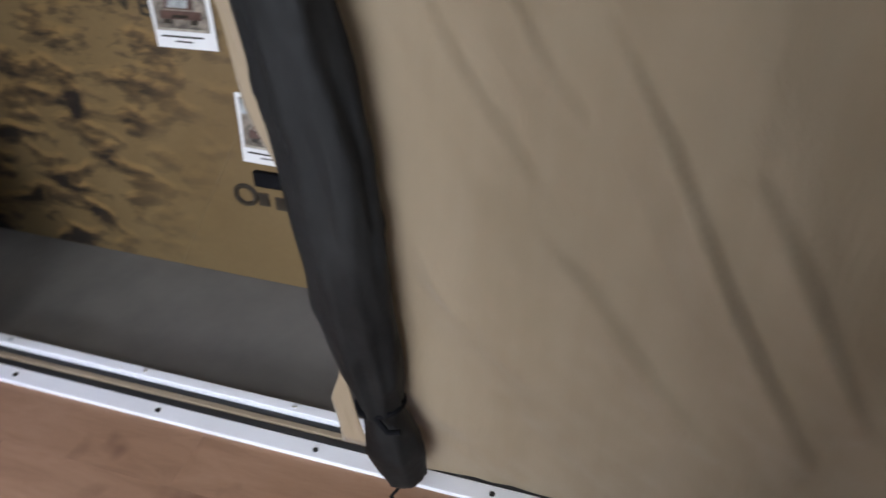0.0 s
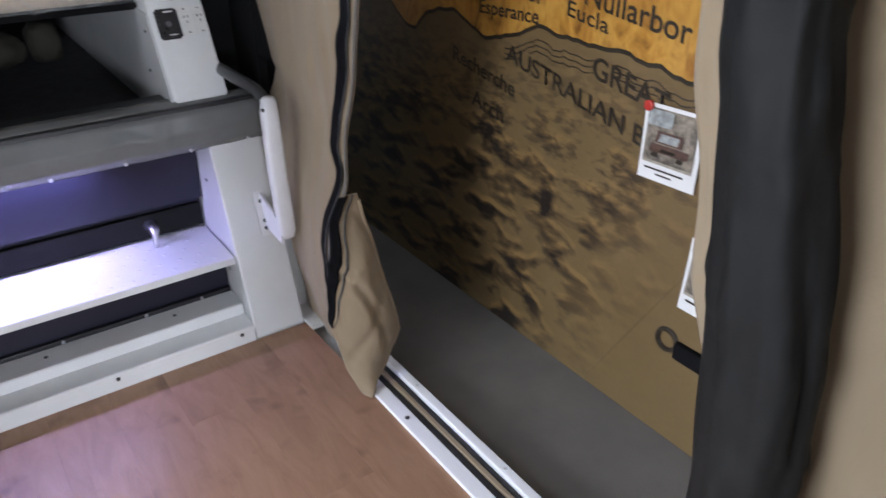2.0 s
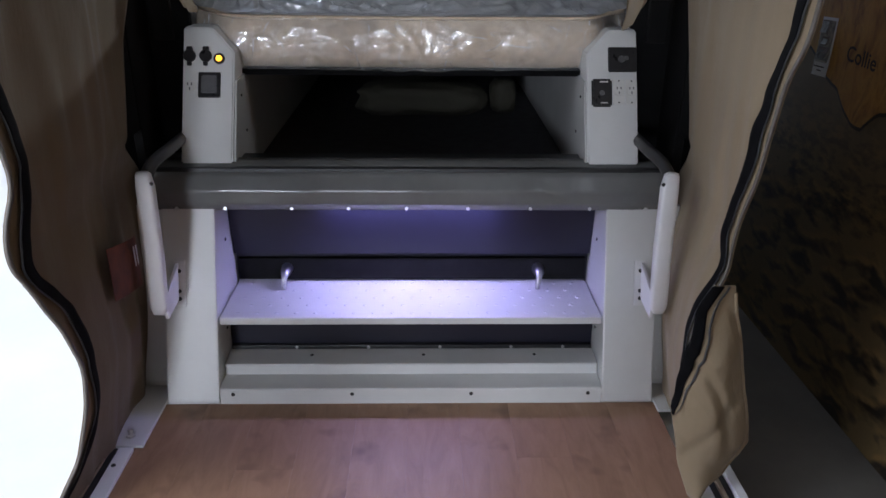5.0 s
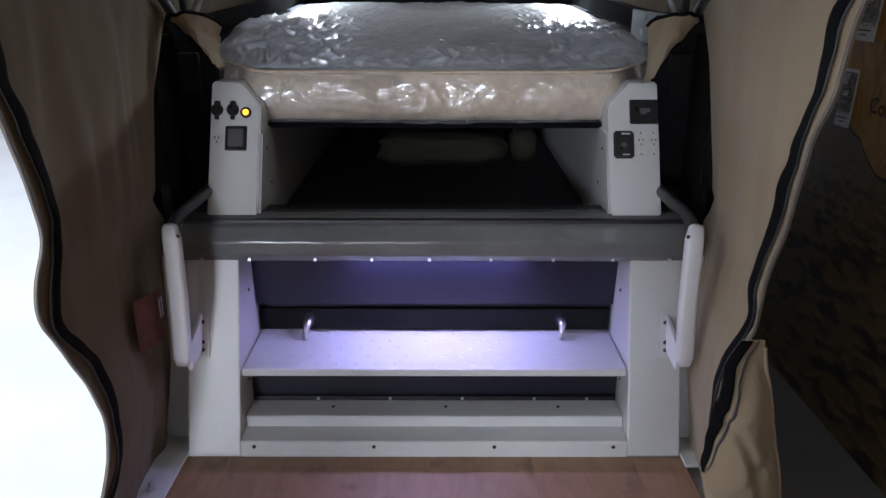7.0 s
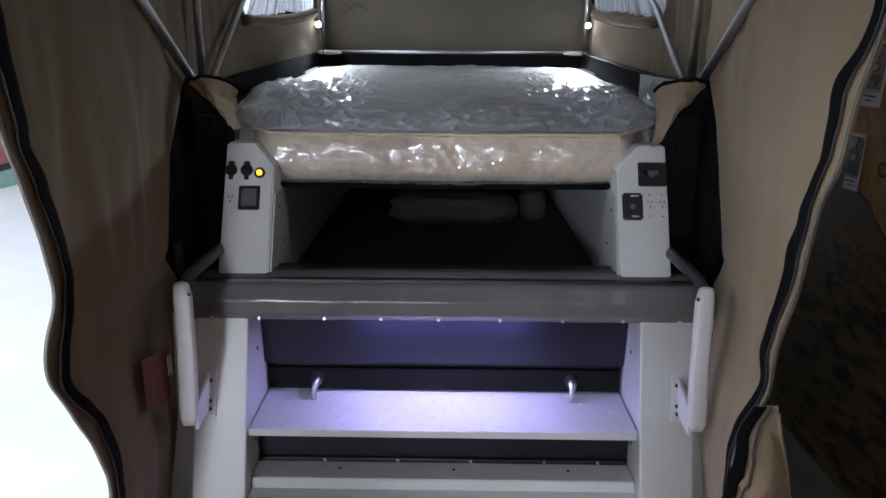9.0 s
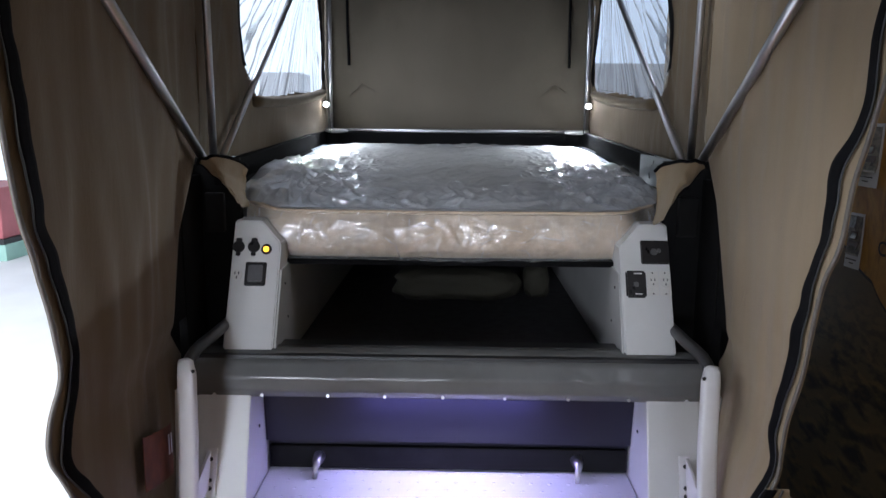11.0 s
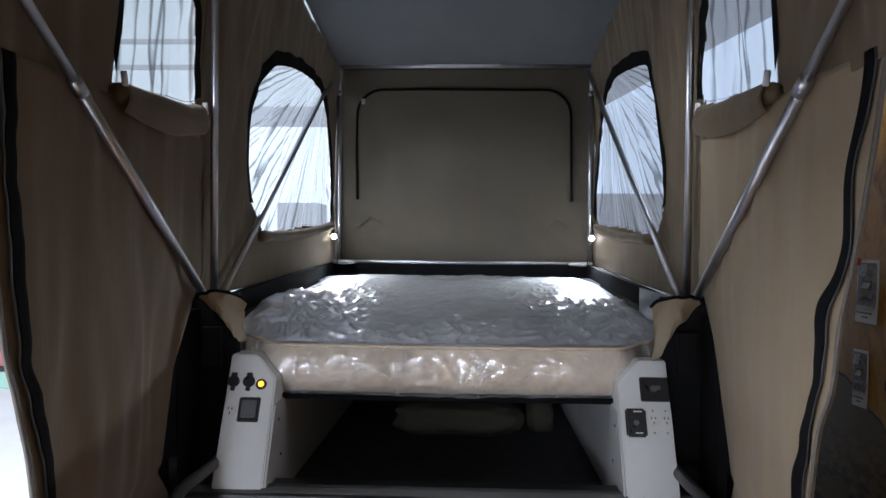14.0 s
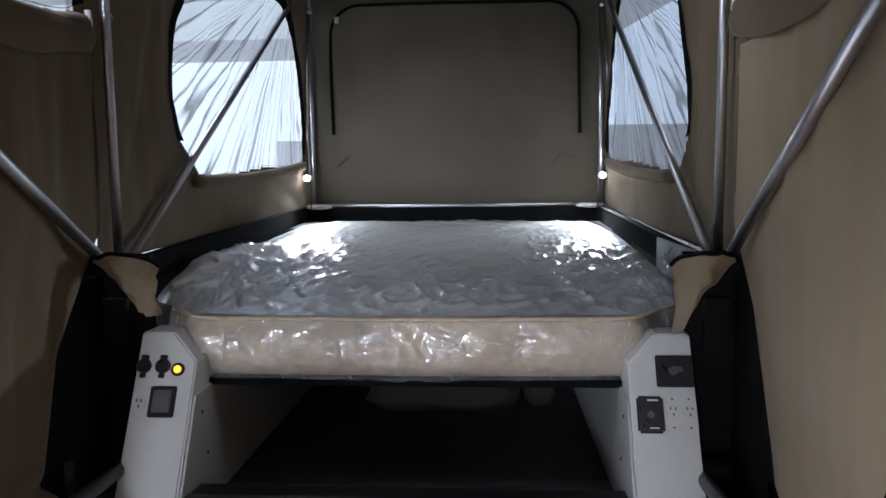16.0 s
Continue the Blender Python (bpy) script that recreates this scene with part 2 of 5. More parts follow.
def glow(col, strength):
    def build(nt, bsdf):
        bsdf.inputs["Base Color"].default_value = (*col, 1)
        bsdf.inputs["Emission Color"].default_value = (*col, 1)
        bsdf.inputs["Emission Strength"].default_value = strength
    return build


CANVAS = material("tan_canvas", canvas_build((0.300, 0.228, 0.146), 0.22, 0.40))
# the same tan canvas darkened for shade, on side walls and left panel
CANVAS_SHADED = material("shaded_tan_canvas", canvas_build((0.138, 0.096, 0.050), 0.18, 0.55))
CANVAS_GREY = material("grey_roof_lining", canvas_build((0.105, 0.11, 0.116), 0.12, 0.1))
CANVAS_BACK = material("olive_canvas", canvas_build((0.094, 0.078, 0.056), 0.10, 0.1))
TAPE = material("black_webbing", plain((0.006, 0.006, 0.007), 0.8, 0, 0.3, 30, 0.4, 220, 0.06))
ZIP = material("zip_grey", plain((0.05, 0.05, 0.052), 0.4, 0.3, 0.2, 40, 0.5, 300))
BLACK_CLOTH = material("charcoal_coated_cloth", plain((0.0105, 0.0105, 0.0100), 0.60, 0, 0.6, 5, 0.9, 22, 0.22))
WHITE = material("white_powder_coat", plain((0.68, 0.68, 0.67), 0.38, 0, 0.05, 5, 0.08, 180))
WHITE_PLASTIC = material("white_moulded_plastic", plain((0.76, 0.75, 0.76), 0.4, 0, 0.04, 8, 0.05, 90))
# glossy and paler than the tread, so the dimples carry painted highlights
WHITE_GLOSS = material("highlight_dimple", plain((0.80, 0.80, 0.81), 0.16, 0, 0.03, 30, 0.0, 90))
RISER = material("satin_black_riser", plain((0.0105, 0.0105, 0.022), 0.34, 0, 0.15, 3, 0.05, 150))
ARM_GREY = material("grey_plastic_arm", plain((0.04, 0.04, 0.042), 0.35, 0, 0.1, 20, 0.05, 120))
INNER = material("pale_side_panel", plain((0.50, 0.50, 0.49), 0.5, 0, 0.08, 4, 0.05, 90))
BLACK = material("black_steel", plain((0.014, 0.014, 0.016), 0.4, 0, 0.3, 8, 0.1, 150))
DARK = material("dark_carpet", plain((0.088, 0.084, 0.094), 0.95, 0, 0.3, 20, 0.6, 300))
VINYL_GREY = material("grey_clear_film", plain((0.150, 0.152, 0.150), 0.24, 0, 0.15, 4, 0.3, 14))
STEEL = material("galvanised_tube", plain((0.55, 0.56, 0.59), 0.34, 1.0, 0.1, 20, 0.03, 150))
ZINC = material("zinc_bolt", plain((0.7, 0.7, 0.7), 0.3, 1.0, 0.15, 60, 0.1, 200))
ALU = material("aluminium_rail", plain((0.82, 0.83, 0.85), 0.3, 0.6, 0.06, 12, 0.05, 150))
RUBBER = material("black_rubber", plain((0.02, 0.02, 0.02), 0.6, 0, 0.3, 30, 0.2, 200))
WOOD = material("wood_look_vinyl", wood_build)
MURAL = material("printed_map_wall", mural_build)
GOLD = material("printed_gold_land", gold_build)
INK = material("printed_ink", plain((0.03, 0.022, 0.014), 0.45, 0, 0.3, 30, 0.0, 90))
PAPER = material("white_card", plain((0.75, 0.74, 0.72), 0.55, 0, 0.04, 12, 0.0, 90))
PHOTO = material("printed_photo", plain((0.19, 0.16, 0.125), 0.4, 0, 0.9, 45, 0.0, 140))
CAR_PRINT = material("printed_vehicle", plain((0.085, 0.045, 0.032), 0.4, 0, 0.4, 70, 0.0, 140))
GLASS_PRINT = material("printed_sky", plain((0.30, 0.31, 0.30), 0.4, 0, 0.5, 60, 0.0, 140))
RED = material("red_plastic", plain((0.45, 0.03, 0.02), 0.35, 0, 0.1, 30, 0.0, 90))
SIGN = material("red_brown_label", plain((0.12, 0.034, 0.017), 0.6, 0, 0.45, 22, 0.0, 90, 0.2))
CARPET = material("grey_display_carpet", plain((0.138, 0.126, 0.110), 0.95, 0, 0.15, 5, 0.5, 260))
CONCRETE = material("pale_hall_floor", plain((0.72, 0.72, 0.71), 0.5, 0, 0.08, 1.2, 0.05, 60))
HALL = material("hall_sheeting", plain((0.5, 0.52, 0.55), 0.7, 0, 0.08, 1.0, 0.05, 40))
ROOF = material("hall_roof", plain((0.22, 0.24, 0.27), 0.7, 0, 0.1, 1.0, 0.05, 40))
# even glow stands in for light on the hall walls outside the windows
DULL_GLOW = material("dull_backdrop_glow", glow((0.62, 0.70, 0.74), 0.25))
BRIGHT_GLOW = material("bright_backdrop_glow", glow((0.80, 0.90, 1.0), 0.62))
MATTRESS_TOP = material("mattress_top_fabric", plain((0.80, 0.80, 0.80), 0.8, 0, 0.05, 10, 0.2, 60))
MATTRESS_SIDE = material("mattress_side_fabric", plain((0.70, 0.575, 0.43), 0.8, 0, 0.20, 22, 0.3, 60))
# one film in two copies; the top's white veil stands in for glare
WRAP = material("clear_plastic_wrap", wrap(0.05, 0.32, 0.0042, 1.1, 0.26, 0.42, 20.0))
WRAP_SIDE = material("side_plastic_wrap", wrap(0.12, 0.36, 0.0085, 1.0, 0.10, 0.16, 19.0))
WINDOW_FILM = material("clear_window_film", vinyl_build)
DOOR_FILM = material("clear_upper_window_film", lambda nt, bsdf: vinyl_build(nt, bsdf, (0.35, 4.2), 7.0, 0.3))
LED_WHITE = material("white_led", glow((0.93, 0.96, 1.0), 46))
# near-black that paints the shade of the side gaps; also rail and hinges
VOID = material("flat_black_and_gap_shade", plain((0.011, 0.011, 0.0115), 0.8, 0, 0.3, 8, 0.1, 150, 0.1))
RAIL_BLACK = material("matt_black_rail", plain((0.007, 0.007, 0.0075), 0.9, 0, 0.3, 8, 0.1, 150, 0.03))
LED_AMBER = material("amber_pilot_lamp", glow((1.0, 0.5, 0.05), 2.4))
DEVICE = material("black_device", plain((0.02, 0.02, 0.022), 0.3, 0, 0.2, 30, 0.05, 120))
DEVICE_GREY = material("grey_switch", plain((0.12, 0.12, 0.125), 0.35, 0, 0.1, 30, 0.05, 120))
SOCKET = material("cream_socket", plain((0.68, 0.67, 0.64), 0.4, 0, 0.05, 30, 0.0, 120))
BAG = material("olive_bag_cloth", plain((0.028, 0.026, 0.017), 0.85, 0, 0.2, 8, 0.4, 90))
GREEN = material("pale_green_strip", plain((0.3, 0.5, 0.42), 0.6, 0, 0.05, 8, 0.0, 90))


# ---- mesh helpers ----
def mesh_of(name, bm, mat, smooth=False):
    bmesh.ops.recalc_face_normals(bm, faces=bm.faces)
    me = bpy.data.meshes.new(name)
    bm.to_mesh(me)
    bm.free()
    me.materials.append(mat)
    if smooth:
        for p in me.polygons:
            p.use_smooth = True
    return me


def part(name, bm, mat, parent=None, label="", smooth=False):
    ob = new(name, mesh_of(name, bm, mat, smooth))
    if parent is not None:
        ob.parent = parent
    if label:
        ob["label"] = label
    return ob


def thing(name, label, category, at=(0, 0, 0), group="", kind=""):
    ob = new(name)
    ob.location = at
    ob.empty_display_size = 0.05
    return tagged(ob, label, category, group, kind)


def box(lo, hi, bevel=0.0, bm=None, m=None, seg=2):
    own = bmesh.new()
    bmesh.ops.create_cube(own, size=1)
    for v in own.verts:
        v.co = Vector([lo[i] + (v.co[i] + 0.5) * (hi[i] - lo[i]) for i in range(3)])
    if bevel:
        bmesh.ops.bevel(own, geom=own.edges[:], offset=bevel, segments=seg, affect="EDGES", profile=0.6)
    if m is not None:
        own.transform(m)
    return join(bm, own)


def join(bm, own):
    if bm is None:
        return own
    tmp = bpy.data.meshes.new("tmp")
    own.to_mesh(tmp)
    own.free()
    bm.from_mesh(tmp)
    bpy.data.meshes.remove(tmp)
    return bm


def prism(poly, x0, x1, axis="x", bevel=0.0, bm=None):
    """A polygon given in the two other axes, drawn out along an axis."""
    own = bmesh.new()
    make = {"x": lambda u, p: (u, p[0], p[1]), "y": lambda u, p: (p[0], u, p[1]), "z": lambda u, p: (p[0], p[1], u)}[axis]
    a = [own.verts.new(make(x0, p)) for p in poly]
    b = [own.verts.new(make(x1, p)) for p in poly]
    own.faces.new(a)
    own.faces.new(b[::-1])
    for i in range(len(poly)):
        j = (i + 1) % len(poly)
        own.faces.new((a[j], a[i], b[i], b[j]))
    bmesh.ops.recalc_face_normals(own, faces=own.faces)
    if bevel:
        bmesh.ops.bevel(own, geom=own.edges[:], offset=bevel, segments=2, affect="EDGES", profile=0.6)
    return join(bm, own)


def tube(points, radius, sides=14, bm=None, caps=True):
    """A round tube through points; radius may be a number or one per point."""
    own = bmesh.new()
    pts = [Vector(p) for p in points]
    rad = radius if isinstance(radius, (list, tuple)) else [radius] * len(pts)
    rings = []
    side = None
    for i, p in enumerate(pts):
        d = (pts[min(i + 1, len(pts) - 1)] - pts[max(i - 1, 0)]).normalized()
        if side is None:
            side = d.orthogonal().normalized()
        side = (side - d * side.dot(d)).normalized()
        up = d.cross(side)
        rings.append([own.verts.new(p + rad[i] * (math.cos(a) * side + math.sin(a) * up))
                      for a in (2 * math.pi * k / sides for k in range(sides))])
    for r, s in zip(rings, rings[1:]):
        for k in range(sides):
            own.faces.new((r[k], r[(k + 1) % sides], s[(k + 1) % sides], s[k]))
    if caps:
        own.faces.new(rings[0][::-1])
        own.faces.new(rings[-1])
    return join(bm, own)


def disc(centre, normal, radius, thick, sides=20, bm=None):
    n = Vector(normal).normalized()
    c = Vector(centre)
    return tube([c, c + n * thick * 0.8, c + n * thick], [radius, radius, radius * 0.9], sides, bm)


def sheet(fn, nu, nv, thick=0.003, bm=None, keep=None):
    """A cloth: fn(u, v) gives places for u, v from 0 to 1; keep(u, v) says which cells stay."""
    own = bmesh.new()
    grid = [[own.verts.new(fn(i / nu, j / nv)) for j in range(nv + 1)] for i in range(nu + 1)]
    for i in range(nu):
        for j in range(nv):
            if keep is None or keep((i + 0.5) / nu, (j + 0.5) / nv):
                own.faces.new((grid[i][j], grid[i + 1][j], grid[i + 1][j + 1], grid[i][j + 1]))
    loose = [v for v in own.verts if not v.link_faces]
    bmesh.ops.delete(own, geom=loose, context="VERTS")
    if thick:
        bmesh.ops.recalc_face_normals(own, faces=own.faces)
        bmesh.ops.solidify(own, geom=own.faces[:], thickness=thick)
    return join(bm, own)


def curve_at(table, t):
    """Straight line between the pairs of a table."""
    table = sorted(table)
    if t <= table[0][0]:
        return table[0][1]
    for (a, p), (b, q) in zip(table, table[1:]):
        if t <= b:
            return p + (q - p) * (t - a) / (b - a)
    return table[-1][1]


def rough(x, y, z, f=1.0):
    return noise.noise(Vector((x * f, y * f, z * f)))


def ribbon(points, width_dir, width, thick=0.003, bm=None):
    """A flat band along points, its width along width_dir."""
    w = Vector(width_dir).normalized()
    pts = [Vector(p) for p in points]

    def fn(u, v):
        k = u * (len(pts) - 1)
        i = min(int(k), len(pts) - 2)
        return pts[i].lerp(pts[i + 1], k - i) + w * (v - 0.5) * width
    return sheet(fn, (len(pts) - 1) * 2, 2, thick, bm)


def screw(at, normal, parent, r=0.006, mat=None):
    return part("screw", disc(at, normal, r, 0.003, 10), mat or DARK_SCREW, parent)


DARK_SCREW = material("dark_screw", plain((0.06, 0.06, 0.06), 0.4, 0.8, 0.2, 60, 0.0, 90))


# ---- the hall round the camper ----
GZ = -0.05
ground = tagged(part("ground", box((-14, -14, GZ - 0.1), (14, 14, GZ)), CONCRETE), "pale sealed concrete hall floor", "floor", kind="structure")
carpet = tagged(part("carpet", box((0.99, -5.0, GZ), (1.469, 3.5, GZ + 0.006)), CARPET), "flat grey display carpet beside the camper", "carpet", kind="structure")
for nm, lo, hi in (("wall_west", (-12.2, -12, GZ), (-12, 12, 3.0)), ("wall_east", (12, -12, GZ), (12.2, 12, 3.0)),
                   ("wall_north", (-12, 12.02, GZ), (12, 12.2, 6.5)), ("wall_south", (-12, -12.2, GZ), (12, -12, 6.5))):
    tagged(part(nm, box(lo, hi), HALL), "pale ribbed steel sheeting of the hall", "wall", kind="structure")
# glowing backdrops added in place of lit hall walls
for nm, lo, hi in (("backdrop_west", (-12.2, -12, 3.0), (-12, 12, 6.5)), ("backdrop_east", (12, -12, 3.0), (12.2, 12, 6.5)), ("backdrop_north", (-12, 11.98, GZ), (1.5, 12.01, 3.85))):
    tagged(part(nm, box(lo, hi), DULL_GLOW if nm == "backdrop_west" else BRIGHT_GLOW), "glowing backdrop standing in for bright hall walls", "window", kind="structure")
tagged(part("backdrop_gable", prism([(1.5, 2.6), (11.9, 2.6), (11.9, 6.45), (6.6, 6.45), (4.65, 5.41), (1.5, 3.7)], 11.98, 12.01, "y"), material("dim_backdrop_glow", glow((0.72, 0.84, 1.0), 0.34))), "dim glowing backdrop for the bright wall under the sloping roof", "window", kind="structure")
tagged(part("backdrop_upper", box((-12, 11.98, 4.25), (1.5, 12.01, 6.5)), DULL_GLOW), "dull glowing backdrop for the upper wall at the hall's end", "window", kind="structure")
for z in (4.95, 5.45):
    tagged(part("purlin", box((-12, 11.9, z), (1.4, 11.96, z + 0.09)), HALL), "pale steel purlin across the hall's end", "beam", kind="structure")
tagged(part("ceiling", box((-12, -12, 6.5), (12, 12, 6.7)), ROOF), "grey sheet metal hall roof", "ceiling", kind="structure")
for k in range(5):
    beam = part("beam", box((-12, -8.2 + 4 * k, 6.2), (12, -8.0 + 4 * k, 6.496)), HALL)
    tagged(beam, "pale steel roof beam of the hall", "beam", kind="structure")

# ---- the printed display wall ----
MX = 1.47
mural = tagged(part("wall_display", box((MX, -4.0, GZ), (MX + 0.06, 3.2, 2.3)), MURAL), "brown printed map display wall with gold coast", "wall", kind="structure")


def coast(y):
    base = curve_at([(-1.3, 1.03), (-1.0, 1.01), (-0.77, 1.035), (-0.53, 1.035), (-0.45, 1.05), (-0.33, 0.99), (-0.21, 0.965), (-0.1, 1.0),
                     (-0.03, 1.03), (0.12, 1.0), (0.2, 0.93), (0.27, 0.93), (0.36, 1.0), (0.6, 1.12), (1.0, 1.25), (2.5, 1.4)], y)
    return base + 0.012 * rough(y, 0.3, 0, 14) + 0.006 * rough(y, 0.9, 0, 37)


def land(drop, x):
    own = bmesh.new()
    top, low = [], []
    n = 260
    for i in range(n + 1):
        y = -3.0 + 5.4 * i / n
        low.append(own.verts.new((x, y, coast(y) - drop)))
        top.append(own.verts.new((x, y, 2.2)))
    for i in range(n):
        own.faces.new((low[i], low[i + 1], top[i + 1], top[i]))
    return own


part("coast_line", land(0.013, MX - 0.002), INK, mural, "dark printed coast line")
part("land", land(0.0, MX - 0.004), GOLD, mural, "golden printed land area")
for k in range(3):
    own = bmesh.new()
    for i in range(90):
        y = -1.15 + 0.85 * i / 90
        if rough(y, k, 5, 9) > -0.25:
            z = coast(y) - 0.05 - 0.017 * k + 0.004 * rough(y, k, 2, 20)
            q = [own.verts.new((MX - 0.0015, yy, zz)) for yy, zz in ((y, z), (y + 0.0098, z), (y + 0.0098, z + 0.004), (y, z + 0.004))]
            own.faces.new(q)
    part("water_line", own, INK, mural, "thin printed shore lines")


def lettering(text, start, end, height, name="lettering", x=MX - 0.0055, mat=None):
    """Printed words on the display wall from one (y, z) to another."""
    cu = bpy.data.curves.new(name, "FONT")
    cu.body = text
    cu.size = height
    cu.offset = height * 0.014
    tmp = bpy.data.objects.new("tmp", cu)
    scene.collection.objects.link(tmp)
    bpy.context.view_layer.update()
    me = bpy.data.meshes.new_from_object(tmp.evaluated_get(bpy.context.evaluated_depsgraph_get()))
    bpy.data.objects.remove(tmp)
    width = max(v.co.x for v in me.vertices)
    dy, dz = end[0] - start[0], end[1] - start[1]
    long = math.hypot(dy, dz)
    fit = long / width
    for v in me.vertices:
        a, b = v.co.x * fit / long, v.co.y
        v.co = Vector((x, start[0] + a * dy + b * dz / long * 0, start[1] + a * dz + b))
    me.materials.clear()
    me.materials.append(mat or INK)
    ob = new(name, me)
    ob.parent = mural
    return ob


lettering("Recherche", (-0.03, 0.858), (-0.36, 0.805), 0.07)
lettering("Arch", (-0.145, 0.73), (-0.31, 0.705), 0.075)
lettering("GREAT", (-0.675, 0.945), (-0.945, 0.90), 0.085)
lettering("AUSTRALIAN B", (-0.315, 0.915), (-0.885, 0.80), 0.075)
lettering("Nullarbor", (-0.62, 1.13), (-0.98, 1.085), 0.085)
lettering("Eucla", (-0.56, 1.09), (-0.72, 1.065), 0.06)
lettering("Boulder", (-0.18, 1.12), (-0.47, 1.10), 0.085)
lettering("Esperance", (-0.17, 1.035), (-0.45, 1.045), 0.06)
lettering("Kalgoorlie", (-0.33, 1.225), (-0.68, 1.20), 0.085)
lettering("Collie", (0.37, 1.12), (0.19, 1.11), 0.07)
# faint panel seam and a printed ring badge
part("seam", tube([(MX, -0.76, GZ + 0.005), (MX, -1.084, 0.521)], 0.002, 6), MURAL, mural)
ring = [(MX - 0.003, -1.055 + 0.032 * math.cos(a), 0.285 + 0.032 * math.sin(a)) for a in (k * math.pi / 12 for k in range(25))]
part("ring_badge", tube(ring, 0.008, 6, caps=False), INK, mural, "dark printed ring badge")
for k in range(3):
    part("bar", box((MX - 0.004, -1.13 - 0.055 * k, 0.255 - 0.006 * k), (MX - 0.001, -1.095 - 0.055 * k, 0.30 - 0.006 * k), 0.001), INK, mural)


def photo_card(y, z, w, h, pinned, tilt=0.0):
    card = thing("photo_card", "white card with a small vehicle photo, pinned up" if pinned else "white photo card fixed to the display wall",
                 "photo card", (MX, y, z), "photo cards on the display wall")

    def flat(y0, z0, y1, z1, x, mat, nm):
        # y grows to the camper's rear, so the card's left side has the larger y
        def fn(u, v):
            return (x - 0.008 * (1 - v) ** 2, -y0 - (y1 - y0) * u, z0 + (z1 - z0) * v)
        return part(nm, sheet(fn, 4, 6, 0.0012), mat, card)
    flat(0, 0, w, h, -0.006, PAPER, "card")
    flat(w * 0.07, h * 0.24, w * 0.93, h * 0.95, -0.0085, PHOTO, "photo")
    ground_print = material("photo_ground", plain((0.33, 0.29, 0.23), 0.4, 0, 0.3, 60, 0.0, 140)) if "photo_ground" not in bpy.data.materials else bpy.data.materials["photo_ground"]
    flat(w * 0.07, h * 0.24, w * 0.93, h * 0.45, -0.0100, ground_print, "photo_ground")
    for x0, z0, x1, z1, x, mat, nm in ((0.18, 0.40, 0.84, 0.53, -0.0112, CAR_PRINT, "photo_vehicle"), (0.27, 0.53, 0.72, 0.67, -0.0106, CAR_PRINT, "photo_vehicle"),
                                       (0.33, 0.55, 0.66, 0.64, -0.0114, GLASS_PRINT, "photo_windscreen"), (0.22, 0.34, 0.33, 0.44, -0.0122, INK, "photo_wheel"),
                                       (0.66, 0.34, 0.77, 0.44, -0.0122, INK, "photo_wheel"), (0.38, 0.42, 0.62, 0.48, -0.0122, INK, "photo_grille"), (0.10, 0.74, 0.52, 0.93, -0.0098, GLASS_PRINT, "photo_sky")):
        flat(w * x0, h * z0, w * x1, h * z1, x, mat, nm)
    for k in range(2):
        part("bar", box((-0.0165 + 0.003 * k, -w * (0.8 - 0.2 * k), h * (0.15 - 0.07 * k)), (-0.0145 + 0.003 * k, -w * (0.12 + 0.2 * k), h * (0.17 - 0.07 * k))), INK, card)
    if pinned:
        part("pin", tube([(-0.004, -w * 0.08, h - 0.008), (-0.016, -w * 0.08, h - 0.008), (-0.018, -w * 0.08, h - 0.008)], [0.012, 0.014, 0.009], 12), RED, card, "red push pin")
    card.rotation_euler = (tilt, 0, 0)
    return card


photo_card(-0.882, 0.728, 0.18, 0.20, True, radians(-2))
photo_card(-1.075, 0.41, 0.18, 0.21, False, radians(1))
photo_card(0.56, 1.04, 0.10, 0.20, False, radians(-2))
photo_card(0.545, 1.34, 0.14, 0.22, True)

# ---- floor of the camper ----
FX0, FX1, FY0 = -0.872, 0.845, -3.0
floor = tagged(part("floor", box((FX0, FY0, GZ + 0.0), (FX1, 0.0, -0.004)), BLACK), "fold-out floor panel under wood-look vinyl", "floor", kind="structure")


def sill(side, x0, y_start, y_end, rows):
    """Parallel strips along the door opening; rows of (offset, width, base, top, material, name)."""
    s = thing("door_sill", "white metal door sill with black seals and bright rail" if side > 0 else "white metal floor edge strip with a bright rail", "door sill", (x0, 0, 0))
    for off, w, z0, z1, mat, nm in rows:
        a, b = sorted((side * off, side * (off + w)))
        part(nm, box((a, y_start, z0), (b, y_end, z1), 0.003), mat, s)
    return s


SILL_WHITE = material("glossy_white_sill", plain((0.84, 0.84, 0.85), 0.24, 0, 0.04, 6, 0.05, 150))
strips = [(0.0, 0.046, -0.046, 0.012, SILL_WHITE, "edge_trim"), (0.048, 0.019, -0.046, 0.010, RUBBER, "seal"), (0.069, 0.015, -0.046, 0.015, CANVAS, "canvas_strip"),
          (0.086, 0.018, -0.046, 0.010, RUBBER, "seal"), (0.106, 0.028, -0.046, 0.026, SILL_WHITE, "rail"), (0.136, 0.010, -0.046, 0.004, RUBBER, "seal")]
right_sill = sill(1, 0.838, -3.0, -0.30, strips)
for y in (-0.644, -1.082, -1.52, -1.96):
    screw((0.022, y, 0.012), (0, 0, 1), right_sill, 0.007)
for y in (-0.55, -0.98, -1.42):
    screw((0.12, y, 0.026), (0, 0, 1), right_sill, 0.006, ZINC)
left_sill = sill(-1, -0.866, -3.0, -0.245, strips)
for y in (-0.33, -0.75, -1.2):
    screw((-0.03, y, 0.012), (0, 0, 1), left_sill, 0.007)

# ---- entry steps ----
steps = thing("entry_step_unit", "white powder-coated steel entry steps with dimpled tread", "steps", (0, 0, 0))


